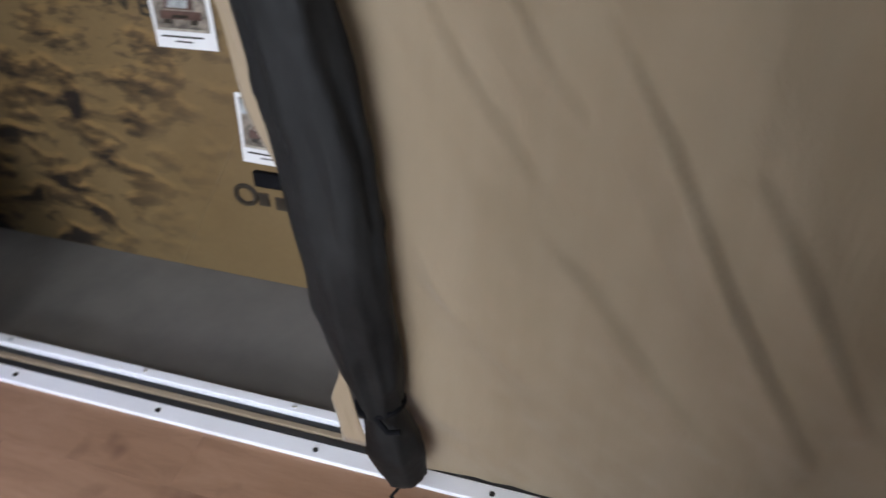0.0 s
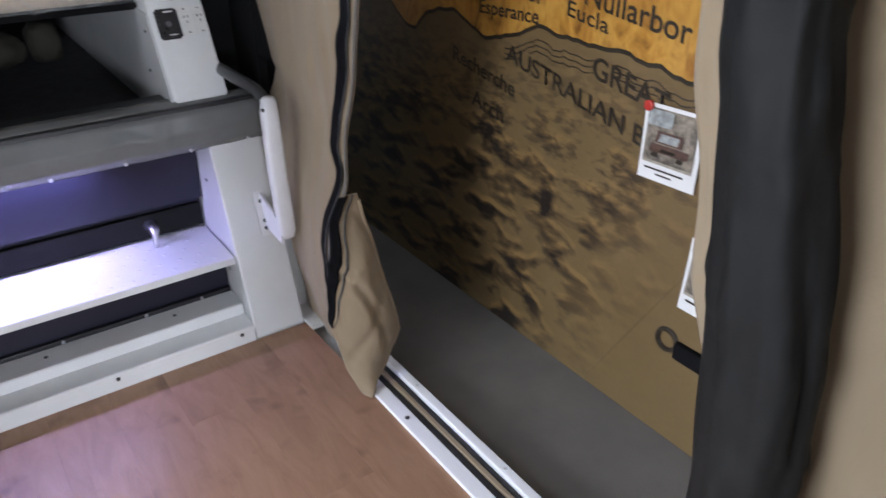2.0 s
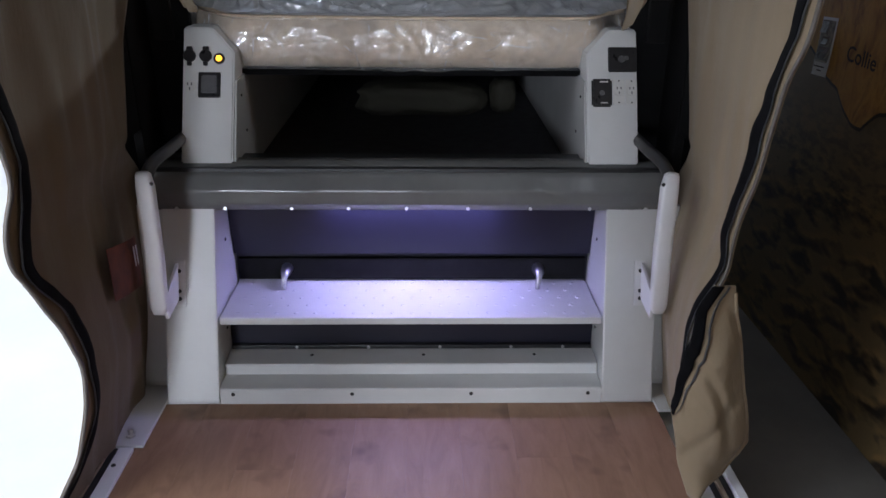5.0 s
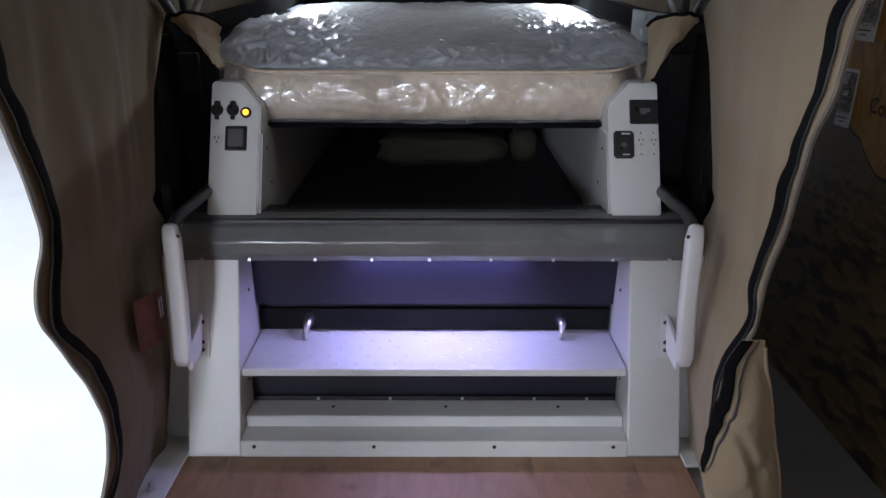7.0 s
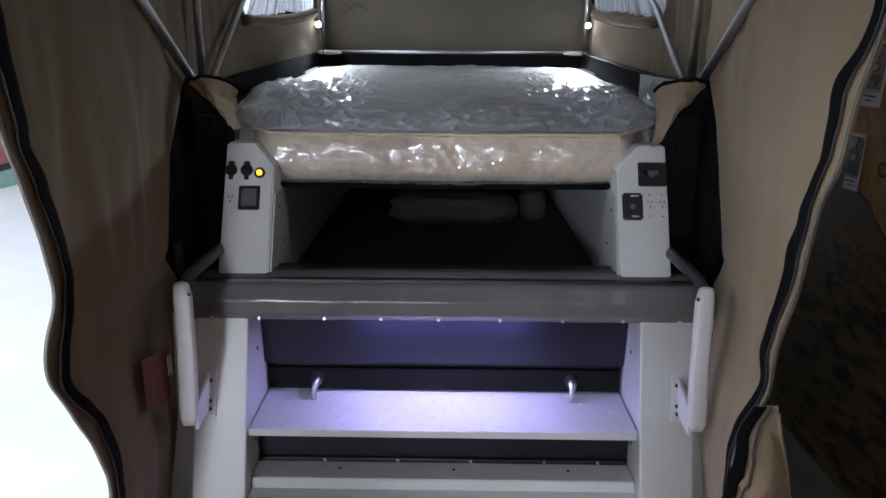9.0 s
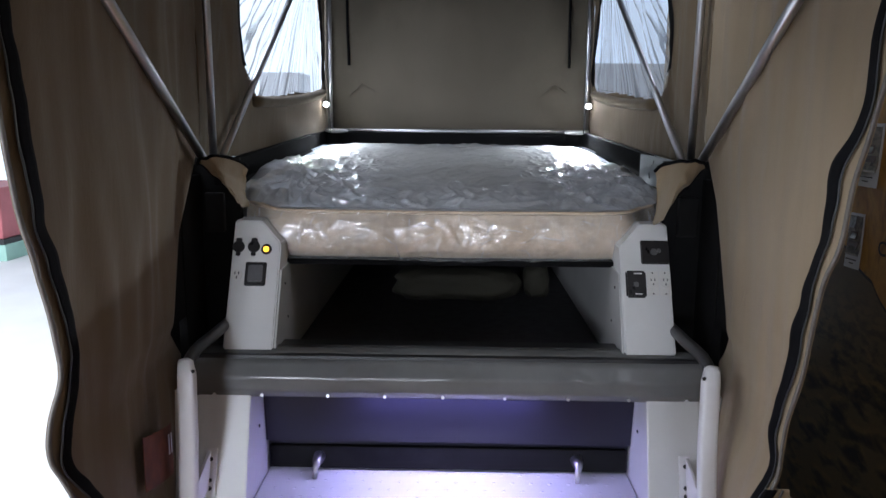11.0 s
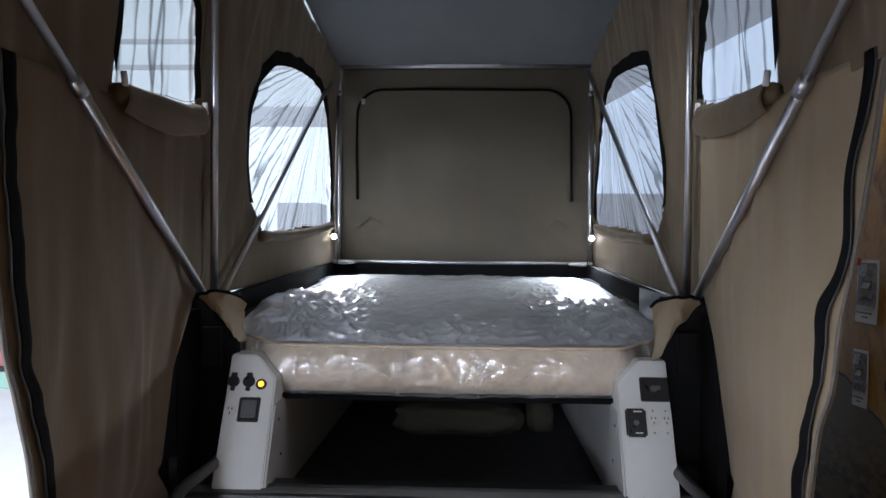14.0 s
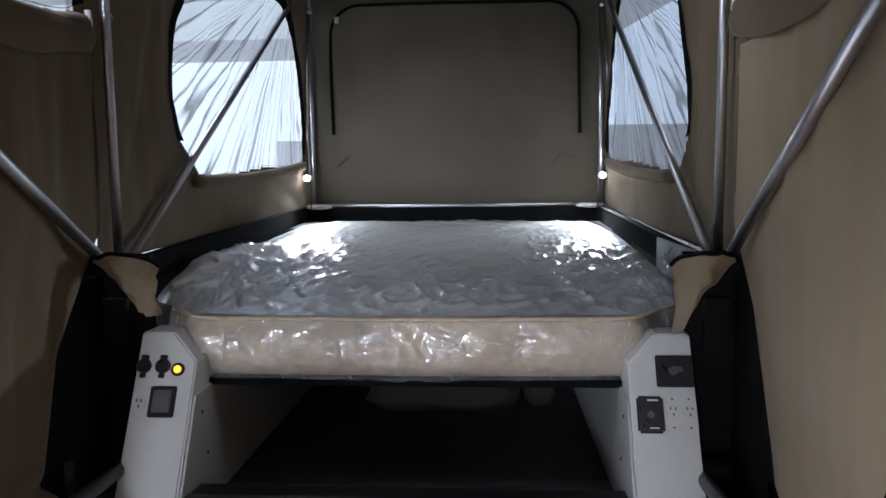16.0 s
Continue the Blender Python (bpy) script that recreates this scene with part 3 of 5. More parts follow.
def pillar(side):
    xi, xo = side * 0.66, side * 0.838
    lo, hi = sorted((xi, xo))
    # front leans back as it rises; inner cheek runs back to the riser
    poly = [(0.0, 0.0), (0.0, 0.012), (0.199, 0.655), (0.42, 0.655), (0.42, 0.0)]
    p = part("pillar", prism(poly, lo, hi, "x", 0.006), WHITE, steps)
    wl, wh = sorted((side * 0.842, side * 0.952))
    poly = [(0.10, 0.0), (0.10, 0.03), (0.215, 0.65), (0.235, 0.65), (0.235, 0.0)]
    part("wing_plate", prism(poly, wl, wh, "x", 0.003), WHITE, steps)
    part("foot_plate", box((min(side * 0.842, side * 0.985), -0.235 if side < 0 else -0.06, 0.0), (max(side * 0.842, side * 0.985), 0.1, 0.012), 0.003), WHITE, steps)
    for y, z in ((0.12, 0.07), (0.19, 0.42)):
        screw((side * 0.872, y - 0.012, z), (0, -1, 0.2), steps, 0.009, ZINC)
    for y, z in ((0.10, 0.2), (0.10, 0.06), (0.2, 0.5), (0.13, 0.24)):
        part("screw", disc((side * 0.66, y + 0.08, z), (-side, 0, 0), 0.006, 0.003, 10), DARK_SCREW, steps)
    return p


pillar(-1)
pillar(1)
bolt = part("anchor_bolt", tube([(-0.895, -0.187, 0.012), (-0.895, -0.187, 0.02), (-0.895, -0.187, 0.021), (-0.895, -0.187, 0.04)], [0.017, 0.017, 0.009, 0.009], 6), ZINC, steps)
# folded base plate between the pillars
part("base_plate", prism([(0.0, 0.0), (0.0, 0.056), (0.004, 0.060), (0.088, 0.063), (0.090, 0.098), (0.094, 0.102), (0.192, 0.104), (0.192, 0.0)], -0.657, 0.657, "x"), WHITE, steps)
for x in (-0.612, -0.205, 0.205, 0.61):
    screw((x, 0.0, 0.040), (0, -1, 0), steps, 0.007)
for x in (-0.36, 0.04, 0.44):
    screw((x, 0.150, 0.103), (0, 0, 1), steps, 0.006)
tread = part("tread", box((-0.655, 0.086, 0.262), (0.655, 0.392, 0.29), 0.006), WHITE, steps, "dimpled white steel tread")
own = bmesh.new()
bmesh.ops.create_uvsphere(own, u_segments=8, v_segments=4, radius=0.008)
own.transform(Matrix.Diagonal((1.1, 1.1, 0.45, 1)))
dimple_mesh = mesh_of("dimple", own, WHITE_GLOSS, True)
for j in range(5):
    for i in range(19):
        x = -0.60 + i * 0.0665 + (0.033 if j % 2 else 0)
        if x < 0.63:
            d = new("dimple", dimple_mesh)
            d.location = (x, 0.12 + j * 0.058, 0.2885)
            d.parent = tread
part("riser_lower", box((-0.657, 0.212, 0.09), (0.657, 0.23, 0.262)), RISER, steps, "black recessed lower riser")
part("riser_flange", box((-0.655, 0.193, 0.10), (0.655, 0.212, 0.118), 0.002), BLACK, steps)
for x in (-0.42, -0.16, 0.10, 0.36, 0.55):
    screw((x, 0.193, 0.111), (0, -1, 0), steps, 0.006, ZINC)
part("riser_upper", prism([(0.392, 0.29), (0.392, 0.41), (0.36, 0.41), (0.33, 0.638), (0.345, 0.638), (0.41, 0.41), (0.41, 0.29)], -0.657, 0.657, "x"), RISER, steps, "black recessed upper riser")
part("riser_rail", box((-0.648, 0.372, 0.30), (0.648, 0.391, 0.385), 0.004), VOID, steps)
for x in (-0.468, 0.468):
    part("locking_pin", tube([(x, 0.372, 0.345), (x, 0.335, 0.345), (x, 0.318, 0.341), (x - 0.004, 0.308, 0.327), (x - 0.006, 0.306, 0.291)], [0.022, 0.019, 0.014, 0.010, 0.009], 14), ZINC, steps, "bright zinc locking pin", True)
part("led_strip", box((-0.32, 0.285, 0.622), (0.32, 0.305, 0.634)), material("violet_led_strip", glow((0.66, 0.62, 1.0), 6)), steps, "violet-white led strip")

# film-wrapped edge over the steps
def lip_fn(u, v):
    a = v
    x = -0.85 + 1.70 * u
    prof = [(0.0, (0.200, 0.640)), (0.25, (0.176, 0.668)), (0.5, (0.174, 0.715)), (0.75, (0.198, 0.762)), (0.9, (0.235, 0.784)), (1.0, (0.30, 0.792))]
    y, z = curve_at([(k, p[0]) for k, p in prof], a), curve_at([(k, p[1]) for k, p in prof], a)
    w = 0.006 * rough(x * 0.7, z, 0, 3) + 0.0012 * rough(x, z, 3, 15)
    for x0, z0, sx, sz, lean, depth in ((-0.64, 0.72, 0.07, 0.020, 0.15, 0.004), (-0.34, 0.725, 0.016, 0.03, 0.3, 0.007), (0.03, 0.715, 0.08, 0.018, -0.1, 0.003),
                                        (0.46, 0.715, 0.06, 0.012, -0.45, 0.008), (0.53, 0.725, 0.012, 0.04, 0.5, 0.006), (0.64, 0.72, 0.02, 0.03, -0.3, 0.006)):
        du, dv = x - x0, z - z0 - lean * (x - x0)
        w += depth * math.exp(-(du / sx) ** 2 - (dv / sz) ** 2)
    return (x, y - w * math.sin(math.pi * a), z + 0.003 * rough(x, 1, 2, 9))


lip = tagged(part("step_edge_cover", sheet(lip_fn, 120, 24, 0.004), VINYL_GREY, None, "", True), "grey step edge wrapped in shiny clear film", "edge cover")
for x in (-0.78, -0.62, -0.4, -0.21, -0.016, 0.19, 0.40, 0.60, 0.79):
    part("stud", disc((x, 0.186, 0.650), (0, -1, 0.1), 0.006, 0.003, 10), ZINC, lip)
part("edge_core", box((-0.845, 0.21, 0.657), (0.845, 0.40, 0.782), 0.01), BLACK, lip)


def grab_handle(side):
    h = thing("grab_handle", "white moulded plastic grab handle bolted to the step pillar", "handle", (side * 0.775, 0, 0), "grab handles beside the steps")
    pts = [(side * 0.012, -0.035, 0.845), (side * 0.008, -0.04, 0.80), (side * 0.014, -0.035, 0.60), (side * 0.026, -0.03, 0.40), (side * 0.028, -0.028, 0.372)]
    own = bmesh.new()
    # flat rounded bar, wide at the top
    secs = []
    for k, (x, y, z) in enumerate(pts):
        w = [0.020, 0.026, 0.027, 0.027, 0.018][k]
        d = [0.018, 0.022, 0.022, 0.022, 0.016][k]
        secs.append([own.verts.new((x + w * math.copysign(abs(math.cos(a)) ** 0.5, math.cos(a)), y + d * math.copysign(abs(math.sin(a)) ** 0.5, math.sin(a)), z))
                     for a in (2 * math.pi * i / 20 for i in range(20))])
    for r, s in zip(secs, secs[1:]):
        for i in range(20):
            own.faces.new((r[i], r[(i + 1) % 20], s[(i + 1) % 20], s[i]))
    own.faces.new(secs[0][::-1])
    own.faces.new(secs[-1])
    bmesh.ops.bevel(own, geom=[e for e in own.edges if all(v in secs[0] for v in e.verts)], offset=0.006, segments=3, affect="EDGES")
    part("bar", own, WHITE_PLASTIC, h, "", True)
    # lower bracket reaches back to the pillar
    x = side * 0.012
    poly = [(-0.02, 0.345), (-0.02, 0.42), (0.142, 0.478), (0.142, 0.45), (0.11, 0.36)]
    part("bracket", prism(poly, x - 0.006, x + 0.006, "x", 0.003), WHITE_PLASTIC, h)
    part("bracket_plate", prism([(0.096, 0.33), (0.142, 0.478), (0.134, 0.482), (0.088, 0.334)], x - 0.018 - 0.008 * side, x + 0.018 - 0.008 * side, "x"), WHITE_PLASTIC, h)
    for z in (0.36, 0.385, 0.45):
        screw((x - side * 0.008, (z - 0.02) * 0.31 - 0.012, z), (0, -1, 0.3), h, 0.007)
    # upper arm curves back to the body
    arm = [(side * 0.012, -0.02, 0.812), (side * 0.014, 0.01, 0.832), (side * 0.010, 0.05, 0.848), (side * 0.002, 0.10, 0.856), (-side * 0.004, 0.16, 0.858), (-side * 0.006, 0.50, 0.858)]
    part("upper_arm", tube(arm, 0.019, 14), ARM_GREY, h, "grey upper arm", True)
    screw((-side * 0.016, -0.052, 0.815), (0, -1, 0), h, 0.006)
    return h


grab_handle(-1)
grab_handle(1)


# ---- consoles either side of the storage tunnel ----
def on_console(x, z, out=0.0):
    """A place on the sloping console face."""
    return Vector((x, 0.247 + (z - 0.786) * 0.505 - out * 0.893, z + out * 0.45))


FACE = Vector((0, -0.893, 0.45))


def face_box(x0, z0, x1, z1, out, mat, name, parent, bevel=0.003, label=""):
    own = bmesh.new()
    lo = [on_console(x, z, -0.002) for x, z in ((x0, z0), (x1, z0), (x1, z1), (x0, z1))]
    hi = [p + FACE * (out + 0.002) for p in lo]
    a, b = [own.verts.new(p) for p in lo], [own.verts.new(p) for p in hi]
    own.faces.new(a[::-1])
    own.faces.new(b)
    for i in range(4):
        j = (i + 1) % 4
        own.faces.new((a[i], a[j], b[j], b[i]))
    bmesh.ops.recalc_face_normals(own, faces=own.faces)
    if bevel:
        bmesh.ops.bevel(own, geom=own.edges[:], offset=bevel, segments=2, affect="EDGES")
    return part(name, own, mat, parent, label)


def face_disc(x, z, r, out, mat, name, parent, label="", sides=20):
    return part(name, disc(on_console(x, z, -0.001), FACE, r, out, sides), mat, parent, label)


def console(side, label):
    c = thing("control_console", label, "console", (0, 0, 0), "consoles beside the storage tunnel")
    xo, xi = side * 0.767, side * 0.596
    own = bmesh.new()
    front = [on_console(x, z) for x, z in ((xo, 0.786), (xi, 0.786), (xi, 1.125), (side * 0.672, 1.20), (xo, 1.20))]
    back = [Vector((p.x, 0.56, p.z)) for p in front]
    a, b = [own.verts.new(p) for p in front], [own.verts.new(p) for p in back]
    own.faces.new(a)
    own.faces.new(b[::-1])
    for i in range(5):
        j = (i + 1) % 5
        own.faces.new((a[j], a[i], b[i], b[j]))
    bmesh.ops.recalc_face_normals(own, faces=own.faces)
    bmesh.ops.bevel(own, geom=own.edges[:], offset=0.005, segments=2, affect="EDGES")
    part("housing", own, WHITE, c)
    return c


left = console(-1, "white console with round sockets, amber lamp and grey switch")
for x in (-0.745, -0.691):
    s = face_disc(x, 1.112, 0.021, 0.010, DEVICE, "socket", left, "black capped round socket")
    face_box(x - 0.010, 1.128, x + 0.010, 1.140, 0.008, DEVICE, "cap_tab", s, 0.002)
    face_box(x - 0.008, 1.082, x + 0.008, 1.094, 0.007, DEVICE, "cap_tab", s, 0.002)
lamp = face_disc(-0.646, 1.104, 0.019, 0.006, DEVICE, "pilot_lamp", left, "glowing amber pilot lamp")
face_disc(-0.646, 1.104, 0.0105, 0.010, LED_AMBER, "lens", lamp)
sw = face_box(-0.714, 0.985, -0.640, 1.062, 0.006, DEVICE, "isolator_switch", left, 0.003, "square grey isolator switch in black frame")
face_box(-0.703, 0.997, -0.651, 1.052, 0.010, DEVICE_GREY, "button", sw, 0.003)
s = face_disc(-0.742, 1.02, 0.019, 0.004, SOCKET, "power_outlet", left, "faint cream round outlet")
for dx, dz in ((-0.007, 0.006), (0.006, 0.006), (0, -0.008)):
    face_box(-0.742 + dx - 0.002, 1.016 + dz, -0.742 + dx + 0.002, 1.024 + dz, 0.005, DEVICE_GREY, "slot", s, 0)
right = console(1, "white console with black controller and two sockets")
ctl = face_box(0.668, 1.070, 0.766, 1.146, 0.008, DEVICE, "controller", right, 0.003, "black rectangular controller")
face_disc(0.713, 1.108, 0.012, 0.014, DEVICE_GREY, "knob", ctl)
face_disc(0.730, 1.112, 0.008, 0.012, DEVICE_GREY, "knob", ctl)
mod = face_box(0.610, 0.962, 0.680, 1.048, 0.008, DEVICE, "monitor", right, 0.006, "black monitor panel")
face_box(0.638, 1.036, 0.666, 1.040, 0.0095, PAPER, "bar", mod, 0)
face_box(0.640, 0.972, 0.664, 0.975, 0.0095, PAPER, "bar", mod, 0)
face_disc(0.645, 1.004, 0.009, 0.012, DEVICE_GREY, "button", mod)
for x in (0.705, 0.748):
    s = face_box(x - 0.021, 0.97, x + 0.018, 1.048, 0.003, SOCKET, "power_outlet", right, 0.002, "cream power outlet with round face")
    face_disc(x - 0.001, 1.012, 0.018, 0.006, SOCKET, "rim", s)
    for dx, dz in ((-0.007, 0.006), (0.006, 0.006), (0, -0.008)):
        face_box(x + dx - 0.0025, 1.010 + dz, x + dx + 0.0010, 1.017 + dz, 0.0068, DEVICE_GREY, "slot", s, 0)
    for z in (0.976, 1.042):
        face_disc(x - 0.001, z, 0.003, 0.0045, DARK_SCREW, "screw", s, "", 8)

# ---- storage tunnel ----
tunnel = thing("storage_tunnel", "dark open storage tunnel with pale side panels under the bed", "storage", (0, 0, 0))
part("tunnel_floor", box((-0.60, 0.30, 0.68), (0.60, 2.45, 0.70)), DARK, tunnel, "dark carpeted tunnel floor")
for s in (-1, 1):
    lo, hi = sorted((s * 0.588, s * 0.595))
    part("side_panel", prism([(0.30, 0.69), (0.262, 0.79), (0.385, 1.036), (0.50, 1.04), (2.45, 1.16), (2.45, 0.69)], lo, hi, "x", 0.001), INNER, tunnel)
    for y, z in ((0.42, 0.98), (0.45, 0.85)):
        screw((s * 0.588, y, z), (-s, 0, 0), tunnel, 0.005)
    # dark sheets added to fill the shaded gaps between canvas and body
    part("body_side", box((min(s * 0.76, s * 0.93), 0.50, 0.60), (max(s * 0.76, s * 0.93), 0.53, 1.42), 0.002), VOID, tunnel, "dark sheet in the shaded gap beside the body")
    part("body_apron", box((min(s * 0.905, s * 0.93), -0.02, 0.885), (max(s * 0.905, s * 0.93), 0.30, 1.36), 0.002), VOID, tunnel)
    part("body_apron", box((min(s * 0.955, s * 0.975), -0.02, 0.66), (max(s * 0.955, s * 0.975), 0.42, 0.90), 0.002), VOID, tunnel)
    part("body_apron", box((min(s * 0.932, s * 0.95), 0.0, 1.28), (max(s * 0.932, s * 0.95), 0.62, 1.44), 0.002), VOID, tunnel)
    part("body_wall", box((min(s * 0.90, s * 0.93), 0.30, 0.05), (max(s * 0.90, s * 0.93), 2.60, 1.36), 0.002), VOID, tunnel)
part("tunnel_back", box((-0.60, 2.40, 0.70), (0.60, 2.43, 1.2)), BLACK, tunnel)
part("bed_base", prism([(0.50, 1.035), (0.50, 1.055), (2.55, 1.22), (2.55, 1.18)], -0.80, 0.80, "x"), RAIL_BLACK, tunnel, "black bed base board")
part("cross_rail", box((-0.586, 1.30, 0.985), (0.586, 1.33, 1.06), 0.004), INNER, tunnel)


def bag(name, label, at, size, seed):
    own = bmesh.new()
    bmesh.ops.create_icosphere(own, subdivisions=4, radius=1)
    for v in own.verts:
        p = v.co.copy()
        q = Vector([math.copysign(abs(c) ** 0.7, c) for c in p])
        n = 1 + 0.14 * rough(p.x + seed, p.y, p.z, 2.2) + 0.05 * rough(p.x, p.y + seed, p.z, 6)
        v.co = Vector((q.x * size[0] * n, q.y * size[1] * n, max(-0.9, q.z) * size[2] * n + size[2] * 0.9))
    ob = tagged(part(name, own, BAG, None, "", True), label, "bag")
    lace = [(size[0] * 0.93 * math.cos(a), size[1] * 0.93 * math.sin(a), size[2] * 0.95) for a in (k * math.pi / 16 for k in range(33))]
    part("seam", tube(lace, 0.004, 6, caps=False), BAG, ob, "", True)
    ob.location = at
    return ob


bag("soft_bag", "olive cloth bag lying in the dark storage tunnel", (0.02, 1.40, 0.702), (0.30, 0.15, 0.082), 3)
bag("upright_bag", "small dull green bag standing in the storage tunnel", (0.42, 1.44, 0.702), (0.066, 0.075, 0.082), 8)


# ---- mattress in plastic wrap ----
def bed_outline(k):
    """Plan of the mattress, a rounded block with swept front corners, as a closed loop."""
    pts = [(-0.60, 0.515), (0.0, 0.50), (0.60, 0.515), (0.70, 0.60), (0.785, 0.76), (0.785, 2.47), (0.0, 2.49), (-0.785, 2.47), (-0.785, 0.76), (-0.70, 0.60)]
    n = len(pts)
    i = int(k * n) % n
    f = k * n - int(k * n)
    p0, p1, p2, p3 = (Vector((*pts[(i + d) % n], 0)) for d in (-1, 0, 1, 2))
    tension = 0.22
    m1, m2 = (p2 - p0) * tension, (p3 - p1) * tension
    return p1 * (2 * f**3 - 3 * f**2 + 1) + m1 * (f**3 - 2 * f**2 + f) + p2 * (-2 * f**3 + 3 * f**2) + m2 * (f**3 - f**2)


def bed_low(y):
    return 1.058 + (y - 0.5) * 0.078


def bed_edge(y):
    return curve_at([(0.5, 1.228), (0.7, 1.252), (1.2, 1.30), (2.5, 1.375)], y)


def bed_top(x, y):
    rise = 0.035 * (1 - (abs(x) / 0.78) ** 4) * min(1, max(0, (y - 0.5) / 0.35)) * min(1, max(0, (2.52 - y) / 0.2))
    return bed_edge(y) + rise


def puff(p, wob):
    """How far the loose plastic stands out at the swept front corners."""
    return 4.2 * wob * math.exp(-((abs(p.x) - 0.75) ** 2 + (p.y - 0.74) ** 2) / 0.02)


def bed_side(out, low, wob):
    def fn(u, v):
        p = bed_outline(u)
        c = Vector((0, 1.5, 0))
        d = (p - c).normalized()
        bulge = 0.022 * math.sin(math.pi * v) ** 0.7 - 0.030 * (1 - v) ** 4
        q = p + d * (out + puff(p, wob) + bulge + wob * rough(p.x, p.y, v * 0.16, 8) + wob * 0.55 * max(0, 1 - 3 * abs(rough(p.x + 0.1 * v, p.y, v * 0.2, 14))) ** 2)
        z0, z1 = bed_low(p.y) - low, bed_edge(p.y)
        return (q.x, q.y, z0 + (z1 - z0) * v)
    return fn


def film_folds(x, y):
    """Slack, tension folds and crumples of the film lying on the bed, in metres."""
    slack = 0.55 * rough(x, y * 0.5, 1, 4) + 0.30 * rough(x, y * 0.5, 7, 8)
    bend = 0.05 * rough(x, y, 3, 3)
    along, across = 0.55 * x + 0.83 * y + bend, 0.83 * x - 0.55 * y + bend
    tension = max(0, 1 - 3.0 * abs(rough(along * 0.16, across, 4, 13))) ** 2 * 0.42
    near = math.exp(-((abs(x) - 0.58) ** 2) / 0.035) * math.exp(-((y - 1.05) ** 2) / 0.30) + 0.8 * math.exp(-((y - 0.58) ** 2) / 0.02)
    wx, wy = x + 0.05 * rough(x, y, 11, 7), y + 0.05 * rough(x, y, 13, 7)
    crumple = max(0, 1 - 3.2 * abs(rough(wx, wy * 0.65, 9, 13))) ** 2 + 0.45 * max(0, 1 - 3.5 * abs(rough(wx, wy * 0.6, 17, 25))) ** 2
    return slack + tension + min(1, near) * crumple * 1.05 + 0.18 * crumple


def bed_cap(out, wob, lift):
    def fn(u, v):
        p = bed_outline(u)
        c = Vector((0, 1.5, 0))
        q = c.lerp(p + (p - c).normalized() * (out + puff(p, wob)), v)
        z = bed_top(q.x, q.y) * (1 - v**12) + bed_edge(p.y) * v**12 + lift
        if wob:
            side = min(1, max(0, (abs(q.x) - 0.42) / 0.34))
            tall = 0.105 if q.x < 0 else 0.060
            heap = math.exp(-((q.y - 0.95) / 0.42) ** 2) * (1 + 0.5 * rough(q.y, q.x * 0.5, 21, 5))
            z += (0.02 + tall * heap) * side ** 1.6 * (1 - v**14)
            z += 1.0 * wob * film_folds(q.x, q.y) * min(1, (1 - v) * 12 + 0.25)
        return (q.x, q.y, z)
    return fn


mattress = thing("mattress", "thick beige mattress still in crinkled clear plastic wrap", "mattress", (0, 0, 0))
part("side_panel", sheet(bed_side(0, 0, 0), 200, 10, 0), MATTRESS_SIDE, mattress, "beige patterned mattress side", True)
part("top_panel", sheet(bed_cap(0, 0, 0), 200, 30, 0), MATTRESS_TOP, mattress, "pale grey mattress top", True)
loop = [bed_outline(k / 160) for k in range(161)]
part("piping", tube([(p.x, p.y, bed_edge(p.y)) for p in loop], 0.008, 8, caps=False), MATTRESS_SIDE, mattress, "", True)
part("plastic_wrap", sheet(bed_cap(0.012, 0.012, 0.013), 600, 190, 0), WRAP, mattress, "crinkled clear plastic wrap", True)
part("plastic_skirt", sheet(bed_side(0.012, 0.024, 0.011), 480, 24, 0), WRAP_SIDE, mattress, "clear plastic wrap round the side", True)


# thin white folds set on the plastic, standing in for its glints
def glint_build(nt, bsdf):
    vec = coords(nt)
    bsdf.inputs["Base Color"].default_value = (0.88, 0.90, 0.93, 1)
    bsdf.inputs["Roughness"].default_value = 0.16
    bsdf.inputs["Specular IOR Level"].default_value = 0.9
    clear = nt.nodes.new("ShaderNodeBsdfTransparent")
    both = nt.nodes.new("ShaderNodeMixShader")
    nt.links.new(ramp(nt, noise_tex(nt, vec, 30.0, 2), [(0.35, (0.1, 0.1, 0.1)), (0.65, (0.75, 0.75, 0.75))]), both.inputs[0])
    nt.links.new(bsdf.outputs[0], both.inputs[1])
    nt.links.new(clear.outputs[0], both.inputs[2])
    nt.links.new(both.outputs[0], nt.nodes["Material Output"].inputs["Surface"])


WRAP_GLINT = material("white_fold_glint", glint_build)


def crumples(fn, count, pick, per_u, per_v, seed, lift):
    rnd = random.Random(seed)
    own = bmesh.new()
    for _ in range(count):
        u, v, lean = pick(rnd)
        length, turn = rnd.uniform(0.018, 0.075), rnd.uniform(-1.1, 1.1)
        kink = rnd.random() < 0.35
        pts = []
        for k in range(6):
            pts.append(Vector(fn(u % 1.0, min(0.985, max(0.02, v)))) + lift)
            lean += turn / 5 + (1.4 if kink and k == 2 else 0)
            u += math.cos(lean) * length / 5 * per_u
            v += math.sin(lean) * length / 5 * per_v
        r = rnd.uniform(0.0006, 0.0017)
        tube(pts, [r * f for f in (0.25, 0.8, 1, 1, 0.7, 0.2)], 5, None, False).to_mesh(tmp_mesh)
        own.from_mesh(tmp_mesh)
    return own


